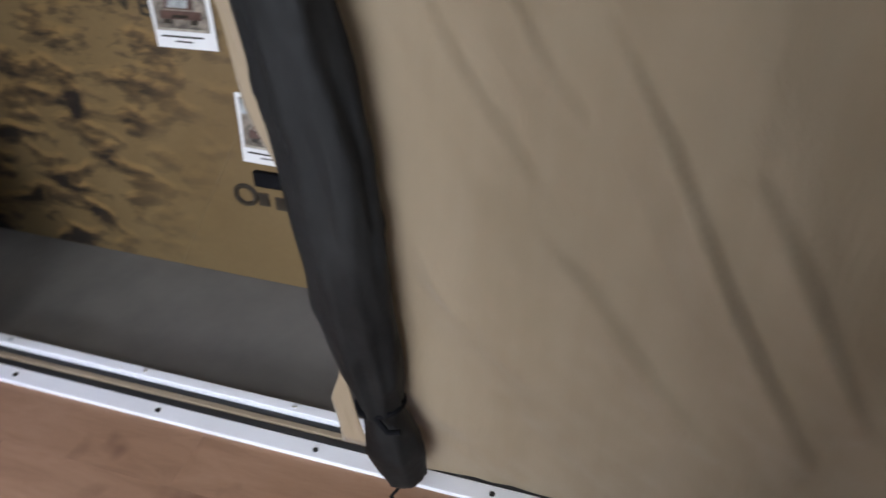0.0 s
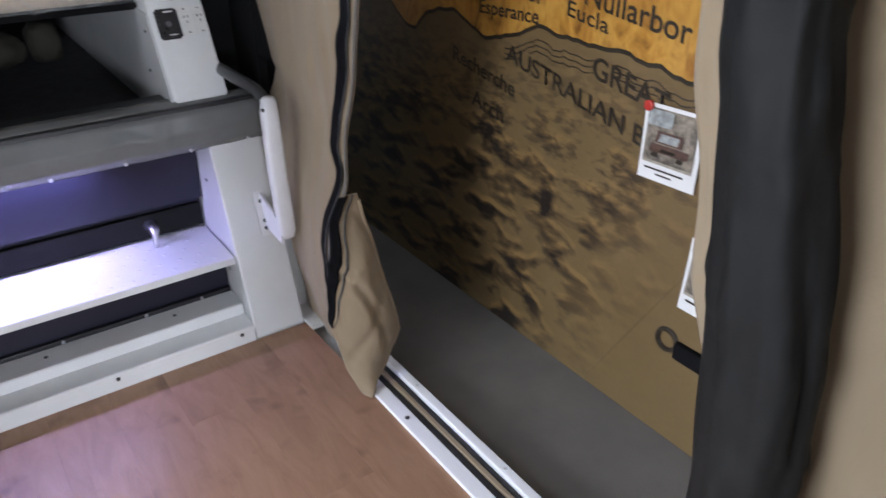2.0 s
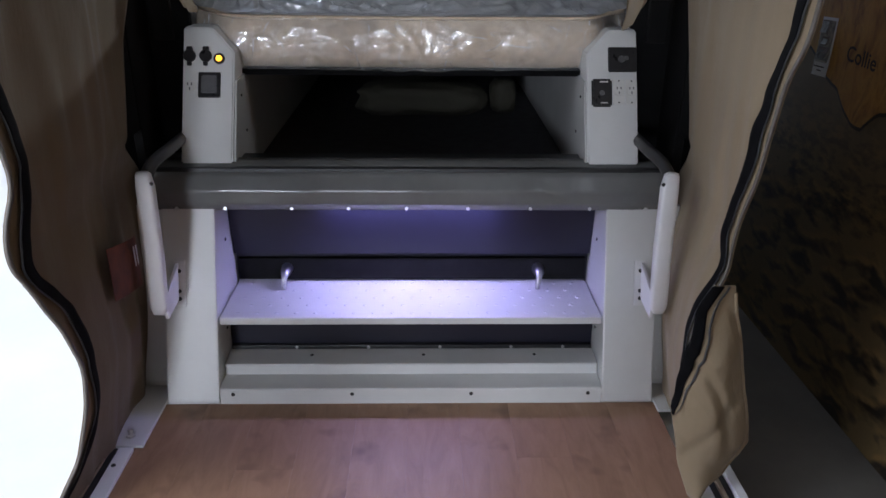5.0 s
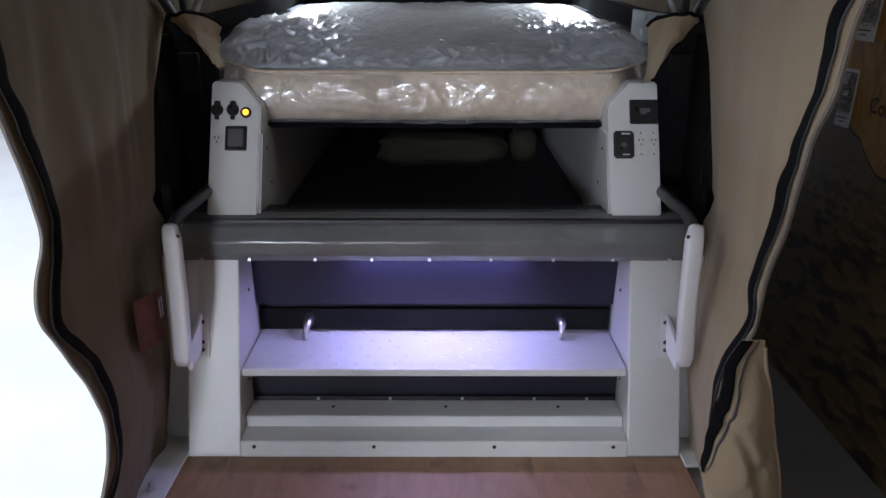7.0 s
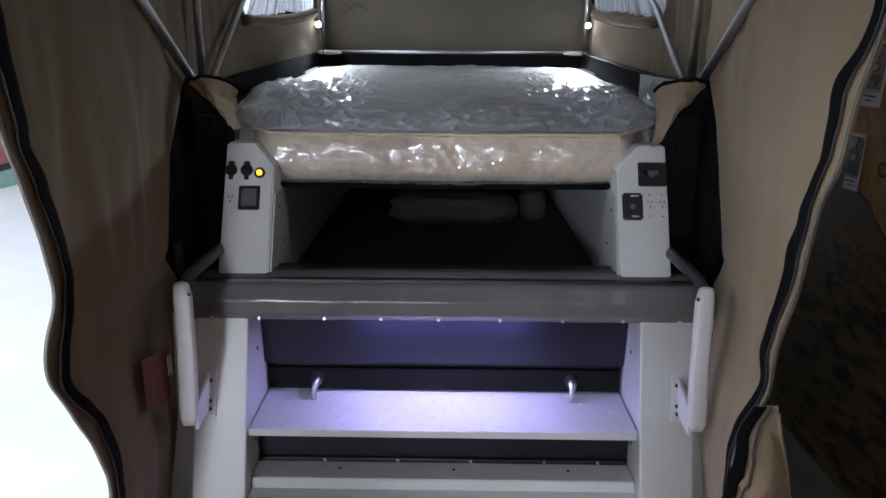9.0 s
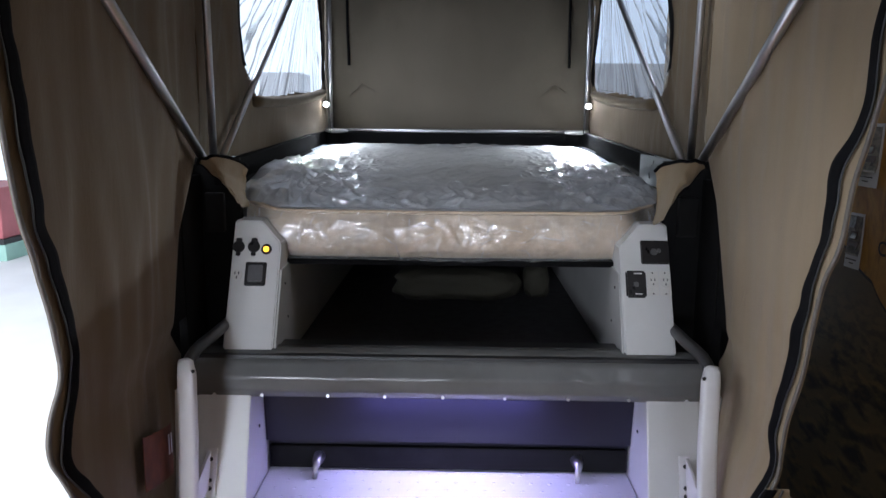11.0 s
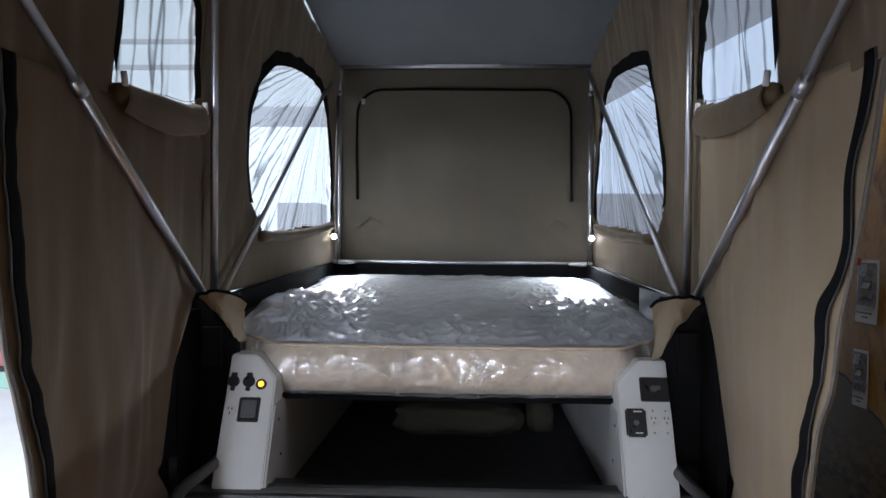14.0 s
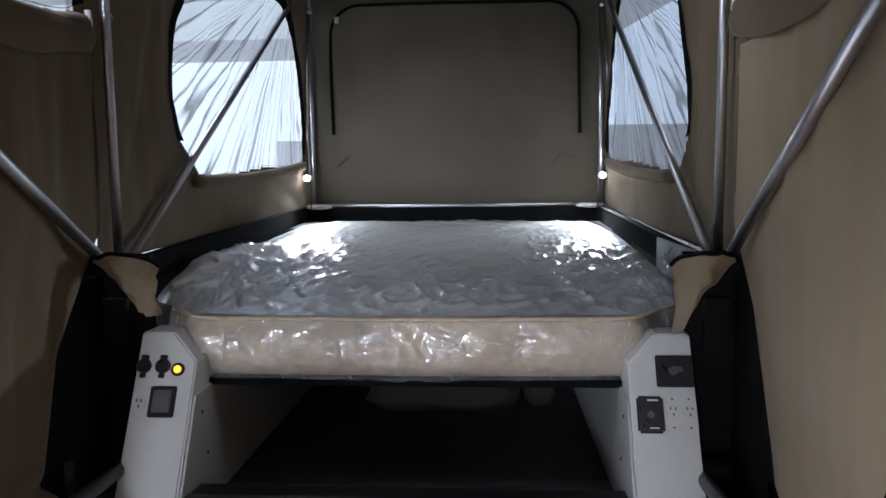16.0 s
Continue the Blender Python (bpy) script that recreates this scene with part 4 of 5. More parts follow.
tmp_mesh = bpy.data.meshes.new("tmp")
side_glints = crumples(bed_side(0.0140, 0.012, 0.011), 120, lambda r: (r.uniform(-0.16, 0.36), r.uniform(0.05, 0.95), r.uniform(0, 6.28)), 0.167, 5.9, 5, Vector((0, -0.001, 0)))
part("wrap_fold", side_glints, WRAP_GLINT, mattress, "white fold lines standing in for glints on the plastic", True)["kind"] = "stuff"
top_glints = crumples(bed_cap(0.012, 0.012, 0.0145), 110, lambda r: (r.choice([r.uniform(0.36, 0.56), r.uniform(0.84, 1.0), r.uniform(0.62, 0.8), r.uniform(0.0, 0.36)]), r.uniform(0.5, 0.97) ** 0.7, r.uniform(0, 6.28)), 0.2, 1.15, 8, Vector((0, 0, 0.0005)))
part("wrap_fold", top_glints, WRAP_GLINT, mattress, "white fold lines standing in for glints on the plastic", True)["kind"] = "stuff"
bpy.data.meshes.remove(tmp_mesh)

# ---- black frame round the bed ----
bed_frame = thing("bed_frame", "black steel rail frame round the raised bed", "bed frame", (0, 0, 0))
for s in (-1, 1):
    x0, x1 = sorted((s * 0.80, s * 0.835))
    part("side_rail", prism([(0.45, 1.325), (0.45, 1.405), (2.57, 1.487), (2.57, 1.405)], x0, x1, "x", 0.003), RAIL_BLACK, bed_frame)
part("back_rail", box((-0.84, 2.515, 1.395), (0.86, 2.555, 1.475), 0.004), RAIL_BLACK, bed_frame)
part("back_trim", tube([(-0.82, 2.525, 1.487), (0.84, 2.525, 1.487)], 0.012, 10), STEEL, bed_frame, "pale tube along the back", True)
for x in (-0.73, 0.76):
    own = bmesh.new()
    bmesh.ops.create_uvsphere(own, u_segments=16, v_segments=8, radius=1)
    own.transform(Matrix.Translation((x, 2.49, 1.484)) @ Matrix.Diagonal((0.075, 0.04, 0.014, 1)))
    part("corner_pad", own, WHITE_PLASTIC, bed_frame, "pale corner pad", True)
patch = part("film_patch", box((0.790, 0.50, 1.31), (0.7985, 0.98, 1.425), 0.002), material("blue_grey_film", plain((0.065, 0.078, 0.09), 0.3, 0, 0.2, 12, 0.3, 40)), bed_frame, "blue-grey film on the rail")


# ---- poles ----
def pole(a, b, label, step=None, group="tent poles", eye=None):
    a, b = Vector(a), Vector(b)
    p = thing("tent_pole", label, "tent pole", a, group)
    d = b - a
    if step:
        part("outer_tube", tube([Vector(), d * step], 0.0155, 16), STEEL, p, "", True)
        part("inner_tube", tube([d * (step - 0.02), d], 0.012, 16), STEEL, p, "", True)
        part("collar", tube([d * (step - 0.012), d * (step + 0.012)], 0.0185, 14), STEEL, p, "", True)
    else:
        part("tube", tube([Vector(), d], 0.0135, 16), STEEL, p, "", True)
    if eye:
        c = d * eye
        loop = [c + Vector((0, 0.02 * math.cos(t) + 0.02, 0.012 * math.sin(t))) for t in (k * math.pi / 8 for k in range(17))]
        part("eye_hook", tube(loop, 0.0025, 6, caps=False), STEEL, p)
    return p


for s in (-1, 1):
    pole((s * 0.852, 0.43, 1.40), (-0.858 if s < 0 else 0.840, -1.25, 2.53), "leaning galvanised tent pole with telescopic joint", 0.505, eye=0.49)
    pole((s * 0.85, 0.50, 1.40), (s * 0.85, 0.485, 2.88), "upright galvanised tent pole above the bed corner", eye=0.47)
    pole((s * 0.85, 0.57, 1.40), (s * 0.80, 2.52, 2.70), "galvanised tent pole leaning towards the tent's end", eye=0.53)
    pole((s * 0.80 + 0.025, 2.545, 1.48), (s * 0.80 + 0.025, 2.545, 2.735), "slim upright pole at the tent's end wall", 0.86)
ridge = tagged(part("end_rail", tube([(-0.80, 2.54, 2.735), (0.85, 2.54, 2.735)], 0.014, 14), STEEL, None, "", True), "galvanised rail along the tent's end wall", "tent pole")
part("label_strip", box((-0.23, 2.522, 2.728), (0.25, 2.527, 2.742)), PAPER, ridge)


# ---- canvas gusset over the hinge at each bed corner ----
def gusset(s):
    g = thing("corner_gusset", "tan canvas gusset covering the hinge at the bed corner", "canvas cover", (s * 0.80, 0.40, 1.2), "canvas gussets")

    drop = 0.165 if s < 0 else 0.215

    def fn(u, v):
        a = 0.072 - 0.135 * v ** 0.8
        inner = -0.080 + 0.012 * math.sin(math.pi * v)
        x = s * (a + (inner - a) * u)
        y = -0.01 + 0.09 * u - 0.075 * math.sin(math.pi * min(1, u * 1.1)) * (1 - 0.35 * v) - 0.012 * max(0, 1 - 5 * abs(rough(u + 0.5 * v, v * 0.4, s + 7, 3.2)))
        z = 0.205 - drop * v * (0.70 + 0.30 * u) + 0.030 * math.sin(math.pi * u) ** 0.7 * (1 - v) - 0.018 * (1 - v) * u ** 3
        return (x + 0.004 * rough(u, v, s, 4), y + 0.016 * rough(u, v, s + 3, 4), z + 0.010 * rough(u, v, s + 5, 5))
    part("cloth", sheet(fn, 26, 26, 0), CANVAS, g, "", True)
    part("hem", tube([fn(u / 16, 0.0) for u in range(17)], 0.006, 8), TAPE, g, "", True)
    part("hem", tube([fn(0.0, v / 16) for v in range(15)], 0.004, 8), TAPE, g, "", True)
    part("hinge", box((min(s * 0.0, s * 0.07), 0.03, -0.04), (max(s * 0.0, s * 0.07), 0.06, 0.10), 0.006), VOID, g, "black steel hinge block")


gusset(-1)
gusset(1)


# ---- lamps at the tent's end ----
def bunk_lamp(x, s):
    l = thing("bunk_lamp", "small bright white led lamp on a cable above the bed", "lamp", (x, 2.44, 1.645), "bunk lamps")
    own = bmesh.new()
    bmesh.ops.create_uvsphere(own, u_segments=14, v_segments=8, radius=0.0165)
    part("bulb", own, LED_WHITE, l, "glowing white led", True)
    part("housing", tube([(0, 0.02, 0.0), (0, 0.05, 0.0), (0, 0.06, 0)], [0.016, 0.02, 0.014], 12), WHITE_PLASTIC, l)
    part("cable", tube([(0, 0.05, 0), (-s * 0.015, 0.04, -0.05), (-s * 0.03, -0.02, -0.11), (-s * 0.035, -0.06, -0.17)], 0.0035, 6), RUBBER, l)


bunk_lamp(-0.785, -1)
bunk_lamp(0.82, 1)


# ---- tent canvas ----
def roof_z(y):
    return curve_at([(-3.0, 2.5), (0.45, 2.95), (2.57, 2.735)], y)


def wall_x(s, y, z):
    """The plane of a tent side wall, drawn in towards the end wall and the roof."""
    far = 0.80 if s < 0 else 0.848
    x = curve_at([(-3.0, 0.885), (0.5, 0.885), (2.58, far + 0.012)], y)
    return s * (x - 0.07 * max(0, (z - 2.25) / 0.7) ** 1.5)


def inside(poly, y, z):
    hit = False
    for (y0, z0), (y1, z1) in zip(poly, poly[1:] + poly[:1]):
        if (z0 > z) != (z1 > z) and y < y0 + (z - z0) * (y1 - y0) / (z1 - z0):
            hit = not hit
    return hit


def smooth_loop(poly, n=12):
    out = []
    for i in range(len(poly)):
        p0, p1, p2, p3 = (Vector(poly[(i + d) % len(poly)]) for d in (-1, 0, 1, 2))
        for k in range(n):
            f = k / n
            m1, m2 = (p2 - p0) * 0.3, (p3 - p1) * 0.3
            out.append(tuple(p1 * (2 * f**3 - 3 * f**2 + 1) + m1 * (f**3 - 2 * f**2 + f) + p2 * (-2 * f**3 + 3 * f**2) + m2 * (f**3 - f**2)))
    return out


def wall_fold(s, y, z):
    """Soft upright folds and sags."""
    return 0.013 * rough(y * 1.0, s, z * 0.25, 5) + 0.010 * rough(y, s + 4, z * 0.3, 13) + 0.008 * rough(y, s + 9, z, 2.5) + 0.008 * max(0, 1 - 5 * abs(rough(y - 0.3 * z, s, z * 0.3, 3.5)))


BED_WINDOW = {-1: [(1.27, 2.44), (1.75, 2.52), (2.15, 2.50), (2.40, 2.25), (2.46, 1.74), (1.8, 1.69), (1.17, 1.65), (0.93, 1.91), (1.02, 2.22)],
              1: [(1.257, 2.44), (1.75, 2.51), (2.10, 2.48), (2.43, 2.2), (2.50, 1.76), (1.8, 1.70), (1.05, 1.66), (0.955, 1.93), (1.13, 2.29)]}
FRONT_WINDOW = {-1: [(-0.16, 2.72), (0.30, 2.74), (0.33, 2.46), (0.385, 2.40), (0.385, 2.09), (0.12, 2.05), (-0.165, 2.03), (-0.14, 2.35)],
                1: [(-0.15, 2.72), (0.36, 2.74), (0.38, 2.42), (0.43, 2.36), (0.43, 2.10), (0.12, 2.05), (-0.165, 2.035), (-0.14, 2.35)]}


def tent_wall(s):
    w = thing("tent_wall", "tan canvas tent side wall with soft folds and clear windows", "tent wall", (0, 0, 0), kind="structure")
    bedp, frontp = smooth_loop(BED_WINDOW[s]), smooth_loop(FRONT_WINDOW[s], 6)

    def bed_part(u, v):
        y = 0.46 + (2.59 - 0.46) * u
        z0 = 1.395 + (y - 0.46) * 0.035
        z = z0 + (roof_z(y) + 0.005 - z0) * v
        calm = min(1, max(0.0, (z - 1.62) / 0.25) + max(0, (1.3 - y) / 0.5))
        sag = 0.016 * rough(y * 0.5, s, z * 1.6, 4) + 0.010 * math.sin(26 * z + 3 * y) * rough(y, s, 6, 2)
        fold = wall_fold(s, y, z) * 0.8 * calm + sag * (1 - calm)
        return (wall_x(s, y, z) + s * fold, y, z)

    def keep_bed(u, v):
        _, y, z = bed_part(u, v)
        return not inside(bedp, y, z)
    part("bed_panel", sheet(bed_part, 170, 130, 0.003, None, keep_bed), CANVAS_SHADED, w, "", True)

    def front_part(u, v):
        y = 0.46 - 3.46 * u
        z = 1.97 + (roof_z(y) + 0.005 - 1.97) * v
        return (wall_x(s, y, z) + s * wall_fold(s, y, z), y, z)

    def keep_front(u, v):
        _, y, z = front_part(u, v)
        return not inside(frontp, y, z)
    part("upper_panel", sheet(front_part, 230, 70, 0.003, None, keep_front), CANVAS_SHADED, w, "", True)
    def webbing(poly, width):
        n = len(poly)
        cy, cz = sum(p[0] for p in poly) / n, sum(p[1] for p in poly) / n

        def fn(u, v):
            i = int(round(u * n)) % n
            (ya, za), (y, z), (yb, zb) = poly[i - 1], poly[i], poly[(i + 1) % n]
            ny, nz = zb - za, -(yb - ya)
            long = math.hypot(ny, nz) or 1
            if ny * (y - cy) + nz * (z - cz) < 0:
                long = -long
            w = width(y, z) * (1 + 0.25 * rough(y, z, s, 9))
            d = -0.012 + (w + 0.012) * v
            y, z = y + ny / long * d, z + nz / long * d
            return (wall_x(s, y, z) + s * wall_fold(s, y, z) * 0.8 - s * 0.005, y, z)
        part("window_border", sheet(fn, n, 3, 0), TAPE, w, "black webbing round the window", True)
    webbing(bedp, lambda y, z: 0.055 if z > 2.36 or (y > 2.2 and z > 1.78) else (0.03 if z > 1.77 else -0.011))
    webbing(frontp, lambda y, z: 0.05 if y > 0.28 and z > 2.1 else (0.022 if z > 2.1 else -0.011))

    def film(y0, y1, z0, z1, mat):
        def fn(u, v):
            y, z = y0 + (y1 - y0) * u, z0 + (z1 - z0) * v
            fold = 0.012 * rough(y - 0.45 * z, s, z * 0.25, 7) + 0.007 * rough(y - 0.5 * z, s + 2, z * 0.3, 19)
            return (wall_x(s, y, z) + s * (0.022 + fold), y, z)
        p = part("window_film", sheet(fn, 110, 60, 0), mat, w, "wrinkled clear window film", True)
        p.visible_shadow = False
    film(0.88, 2.52, 1.58, 2.58, WINDOW_FILM)
    film(-0.22, 0.45, 1.99, 2.78, DOOR_FILM)
    # canvas blinds rolled down to the sill of each window
    def roll(y0, z0, y1, z1, r, drop):
        pts = []
        rad = []
        for k in range(25):
            f = k / 24
            y, z = y0 + (y1 - y0) * f, z0 + (z1 - z0) * f - drop * math.sin(math.pi * f)
            pts.append((wall_x(s, y, z) - s * 0.012 + 0.004 * rough(y, z, s, 9), y, z))
            rad.append(r * (1 + 0.3 * rough(y, s, 1, 6)) * (0.75 if k in (0, 24) else 1))
        part("rolled_blind", tube(pts, rad, 12), CANVAS_SHADED, w, "rolled tan canvas window blind", True)
    roll(1.08, 1.63, 2.48, 1.715, 0.026, 0.02)
    roll(-0.20, 2.005, 0.43, 2.055, 0.030, 0.012)

    def sag(u, v):
        y = -0.19 + 0.60 * u
        z = (2.03 + 0.03 * u) - v * (0.11 + 0.008 * rough(u, s, 0, 3)) * (0.72 + 0.28 * math.sin(math.pi * u))
        return (wall_x(s, y, z) - s * (0.034 + 0.016 * math.sin(math.pi * v)) + 0.004 * rough(y, z, s, 7), y, z)
    part("blind_fall", sheet(sag, 40, 14, 0.003), CANVAS_SHADED, w, "", True)
    for y, z in ((-0.19, 2.04), (0.41, 2.07)):
        part("toggle", tube([(wall_x(s, y, z) - s * 0.03, y, z + 0.02), (wall_x(s, y, z) - s * 0.035, y, z - 0.02)], 0.009, 10), WHITE_PLASTIC, w, "small pale toggle", True)
    return w


tent_wall(-1)
tent_wall(1)


# door-side panels: from the trailer body to the zipped edge of each opening
EDGE = {1: [(0.0, 0.87, -0.36), (0.085, 0.85, -0.36), (0.25, 0.80, -0.36), (0.44, 0.79, -0.36), (0.56, 0.805, -0.36), (0.66, 0.85, -0.39), (0.77, 0.868, -0.345), (0.98, 0.875, -0.42),
            (1.19, 0.875, -0.46), (1.29, 0.875, -0.53), (1.44, 0.875, -0.54), (1.63, 0.875, -0.62), (1.8, 0.88, -0.66), (2.0, 0.885, -0.70)],
        -1: [(0.0, 0.955, -0.66), (0.06, 0.94, -0.60), (0.15, 0.905, -0.50), (0.30, 0.87, -0.455), (0.42, 0.87, -0.43), (0.53, 0.87, -0.47), (0.67, 0.87, -0.55), (0.82, 0.87, -0.645), (0.91, 0.87, -0.625), (0.98, 0.87, -0.57),
             (1.145, 0.875, -0.585), (1.35, 0.875, -0.66), (1.48, 0.875, -0.68), (1.8, 0.88, -0.70), (2.0, 0.885, -0.72)]}


def door_panel(s):
    p = thing("tent_door_panel", "tan canvas panel with black zip edging a tent doorway", "tent wall", (0, 0, 0), "canvas door panels", "structure")
    ex, ey = [(z, x) for z, x, _ in EDGE[s]], [(z, y) for z, _, y in EDGE[s]]

    def soft(table, z):
        return (curve_at(table, z - 0.03) + curve_at(table, z) + curve_at(table, z + 0.03)) / 3

    def inner(z):
        low = [(0.0, 0.42), (0.3, 0.42), (0.64, 0.42), (0.80, 0.26)]
        high = [(0.87, 0.15), (1.19, 0.23)] if s < 0 else [(0.88, 0.15), (0.967, 0.175), (1.3, 0.31)]
        y = curve_at(low + high + [(1.42, 0.40), (1.5, 0.47), (2.0, 0.47)], z)
        return Vector((s * curve_at([(0, 0.945), (0.64, 0.945), (0.8, 0.935), (0.9, 0.895), (1.4, 0.885), (2, 0.885)], z), y, z))

    def fn(u, v):
        z = 0.0 + 1.995 * v
        a, b = inner(z), Vector((s * soft(ex, z), soft(ey, z), z))
        q = a.lerp(b, u)
        amp = min(1, 5 * u) * (0.4 + 0.6 * (1 - u * 0.5))
        q.x -= s * (0.016 * math.sin(math.pi * min(1, u * 1.0)) - amp * (0.006 + 0.022 * rough(q.y, s, z * 0.16, 6) + 0.014 * rough(q.y, s, z * 0.2, 14)))
        return q
    # the left panel takes the darkened copy in place of real shade
    part("panel", sheet(fn, 60, 130, 0.003), CANVAS_SHADED if s < 0 else CANVAS, p, "", True)

    def band(off0, off1, lift):
        def g(u, v):
            z = 0.0 + 1.98 * v
            a, b = inner(z), Vector((s * soft(ex, z), soft(ey, z), z))
            width = max(0.05, (b - a).length)
            wave = 0.030 * rough(z, s, 2, 6) + 0.012 * rough(z, s, 5, 14)
            off = off0 + (off1 - off0) * u + wave * (1 if off0 > 0.01 else 0)
            q = Vector(fn(1 - off / width, v))
            q.x -= s * lift
            return q
        return g
    part("zip_tape", sheet(band(0.043, 0.082, 0.008), 4, 150, 0.003), TAPE, p, "wavy black zip tape", True)
    part("zip_teeth", sheet(band(0.036, 0.041, 0.010), 2, 150, 0.002), ZIP, p, "", True)
    part("hem", sheet(band(-0.003, 0.008, 0.004), 2, 150, 0.006), material("dark_hem", plain((0.13, 0.115, 0.10), 0.7, 0, 0.2, 30, 0.2, 150)), p, "", True)
    return p


door_panel(-1)
door_panel(1)

# loose corner of the doorway flap, folded in over the sill
def flap_fn(u, v):
    z = 0.64 - 0.63 * v
    xl = curve_at([(0.0, 0.81), (0.085, 0.78), (0.268, 0.745), (0.438, 0.77), (0.563, 0.785), (0.70, 0.85)], z)
    xr = curve_at([(0.0, 0.83), (0.06, 0.90), (0.175, 0.965), (0.437, 0.925), (0.60, 0.885), (0.70, 0.87)], z)
    x = xl + (xr - xl) * u
    y = -0.385 - 0.085 * v ** 1.5 - 0.035 * math.sin(math.pi * u) * min(1, 3 * v) + 0.030 * rough(x, z, 3, 6) + 0.012 * max(0, 1 - 5 * abs(rough(x + 0.45 * z, (z - 0.45 * x) * 0.25, 8, 8))) + 0.007 * max(0, 1 - 4 * abs(rough(x - 0.6 * z, (z + 0.6 * x) * 0.2, 4, 7))) + 0.005 * rough(x, z, 5, 24)
    return (x, y, z)


door_flap = tagged(part("door_flap", sheet(flap_fn, 34, 60, 0.004), CANVAS, None, "", True), "loose tan canvas flap folded over the door sill", "tent flap")


def flap_band(d0, d1, out):
    """A band along the flap's inner edge, between two distances from it, running out towards the floor."""
    def g(u, v):
        low = 0.62 * v
        wide = max(0.03, flap_fn(1, low)[0] - flap_fn(0, low)[0])
        d = (d0 + (d1 - d0) * u) * (1 - 0.85 * v ** 4) + 0.006 * rough(v, 2, 1, 8) * (d0 > 0)
        x, y, z = flap_fn(min(1, d / wide), low)
        return (x, y - out, z)
    return g


part("zip_tape", sheet(flap_band(-0.004, 0.026, 0.005), 4, 60, 0.002), TAPE, door_flap, "wavy black zip tape", True)
part("zip_teeth", sheet(flap_band(0.037, 0.043, 0.005), 2, 60, 0.002), ZIP, door_flap, "", True)
part("hem", tube([flap_fn(1.0, v / 30) for v in range(1, 31)], 0.005, 8), CANVAS, door_flap, "", True)


# ---- doorway's far side: the rolled door and the panel behind it ----
def roll_centre(z):
    return curve_at([(0.02, -1.775), (0.12, -1.755), (0.5, -1.68), (0.9, -1.645), (1.25, -1.58), (1.6, -1.53), (2.0, -1.50)], z)


rolled_door = thing("rolled_door", "door panel rolled up in charcoal cloth and tied", "tent door", (0.80, 0, 0))


def roll_fn(u, v):
    z = 0.325 + 1.655 * v
    a = 2 * math.pi * u
    ry = curve_at([(0.325, 0.046), (0.42, 0.070), (0.55, 0.080), (0.9, 0.088), (1.3, 0.078), (2.0, 0.075)], z)
    n = 1 + 0.16 * rough(math.cos(a), math.sin(a), z * 0.7, 2.5) + 0.09 * rough(math.cos(a) * 2, math.sin(a) * 2, z * 0.6, 4) + 0.05 * rough(math.cos(a) * 2, math.sin(a) * 2, z, 9) + 0.10 * max(0, 1 - 5 * abs(rough(math.cos(a), math.sin(a), z * 2.2, 1.9)))
    return (0.055 * n * math.cos(a), roll_centre(z) - 0.015 + 0.88 * ry * n * math.sin(a), z)


part("roll", sheet(roll_fn, 40, 90, 0), BLACK_CLOTH, rolled_door, "", True)


def end_fn(u, v):
    z = 0.332 - 0.262 * v
    a = 2 * math.pi * u
    r = curve_at([(0, 0.040), (0.15, 0.047), (0.5, 0.062), (0.85, 0.050), (1, 0.022)], v)
    n = 1 + 0.16 * rough(math.cos(a), math.sin(a), z * 3, 2.8)
    return (0.9 * r * n * math.cos(a), roll_centre(z) - 0.012 + r * n * math.sin(a), z)


part("tied_end", sheet(end_fn, 30, 20, 0), BLACK_CLOTH, rolled_door, "", True)
part("tie", tube([(0.048 * math.cos(a), roll_centre(0.325) - 0.012 + 0.047 * math.sin(a), 0.327 + 0.006 * math.sin(2 * a)) for a in (k * math.pi / 10 for k in range(21))], 0.007, 8, caps=False), TAPE, rolled_door, "black tie cord", True)
part("tie_tail", tube([(-0.05, roll_centre(0.325) - 0.02, 0.327), (-0.065, roll_centre(0.325) - 0.05, 0.312), (-0.06, roll_centre(0.325) - 0.075, 0.317)], 0.006, 8), TAPE, rolled_door)
part("tie_tail", tube([(-0.02, roll_centre(0.1) - 0.02, 0.10), (-0.035, roll_centre(0.1) + 0.01, 0.05), (-0.04, roll_centre(0.1) - 0.03, 0.022), (-0.045, roll_centre(0.1) - 0.075, 0.020)], 0.004, 8), TAPE, rolled_door)
part("fastening_tab", box((0.005, roll_centre(0.82) + 0.05, 0.80), (0.017, roll_centre(0.82) + 0.135, 0.83), 0.004), TAPE, rolled_door, "black fastening tab")


def hem_fn(u, v):
    z = 0.16 + 1.82 * v
    return (0.0 + 0.012 * rough(z, u, 1, 6), roll_centre(z) + 0.055 + (0.048 + 0.02 * rough(z, 3, 1, 4)) * curve_at([(0.16, 1.3), (0.3, 1.0), (0.38, 0.15), (0.78, 0.15), (0.95, 1.0)], z) * u, z)


part("canvas_hem", sheet(hem_fn, 6, 80, 0.003), CANVAS, rolled_door, "tan canvas hem showing beside the roll", True)


# long diagonal creases: upper end, lower end, depth, half width
CREASES = [((-2.06, 1.12), (-2.56, 0.31), 0.030, 0.045), ((-1.70, 1.27), (-1.99, 0.80), 0.016, 0.04), ((-1.87, 1.20), (-2.06, 0.93), 0.014, 0.035),
           ((-1.98, 0.74), (-2.40, 0.30), 0.018, 0.04), ((-1.77, 0.72), (-1.90, 0.49), 0.010, 0.025), ((-2.30, 0.93), (-2.62, 0.44), 0.022, 0.05)]


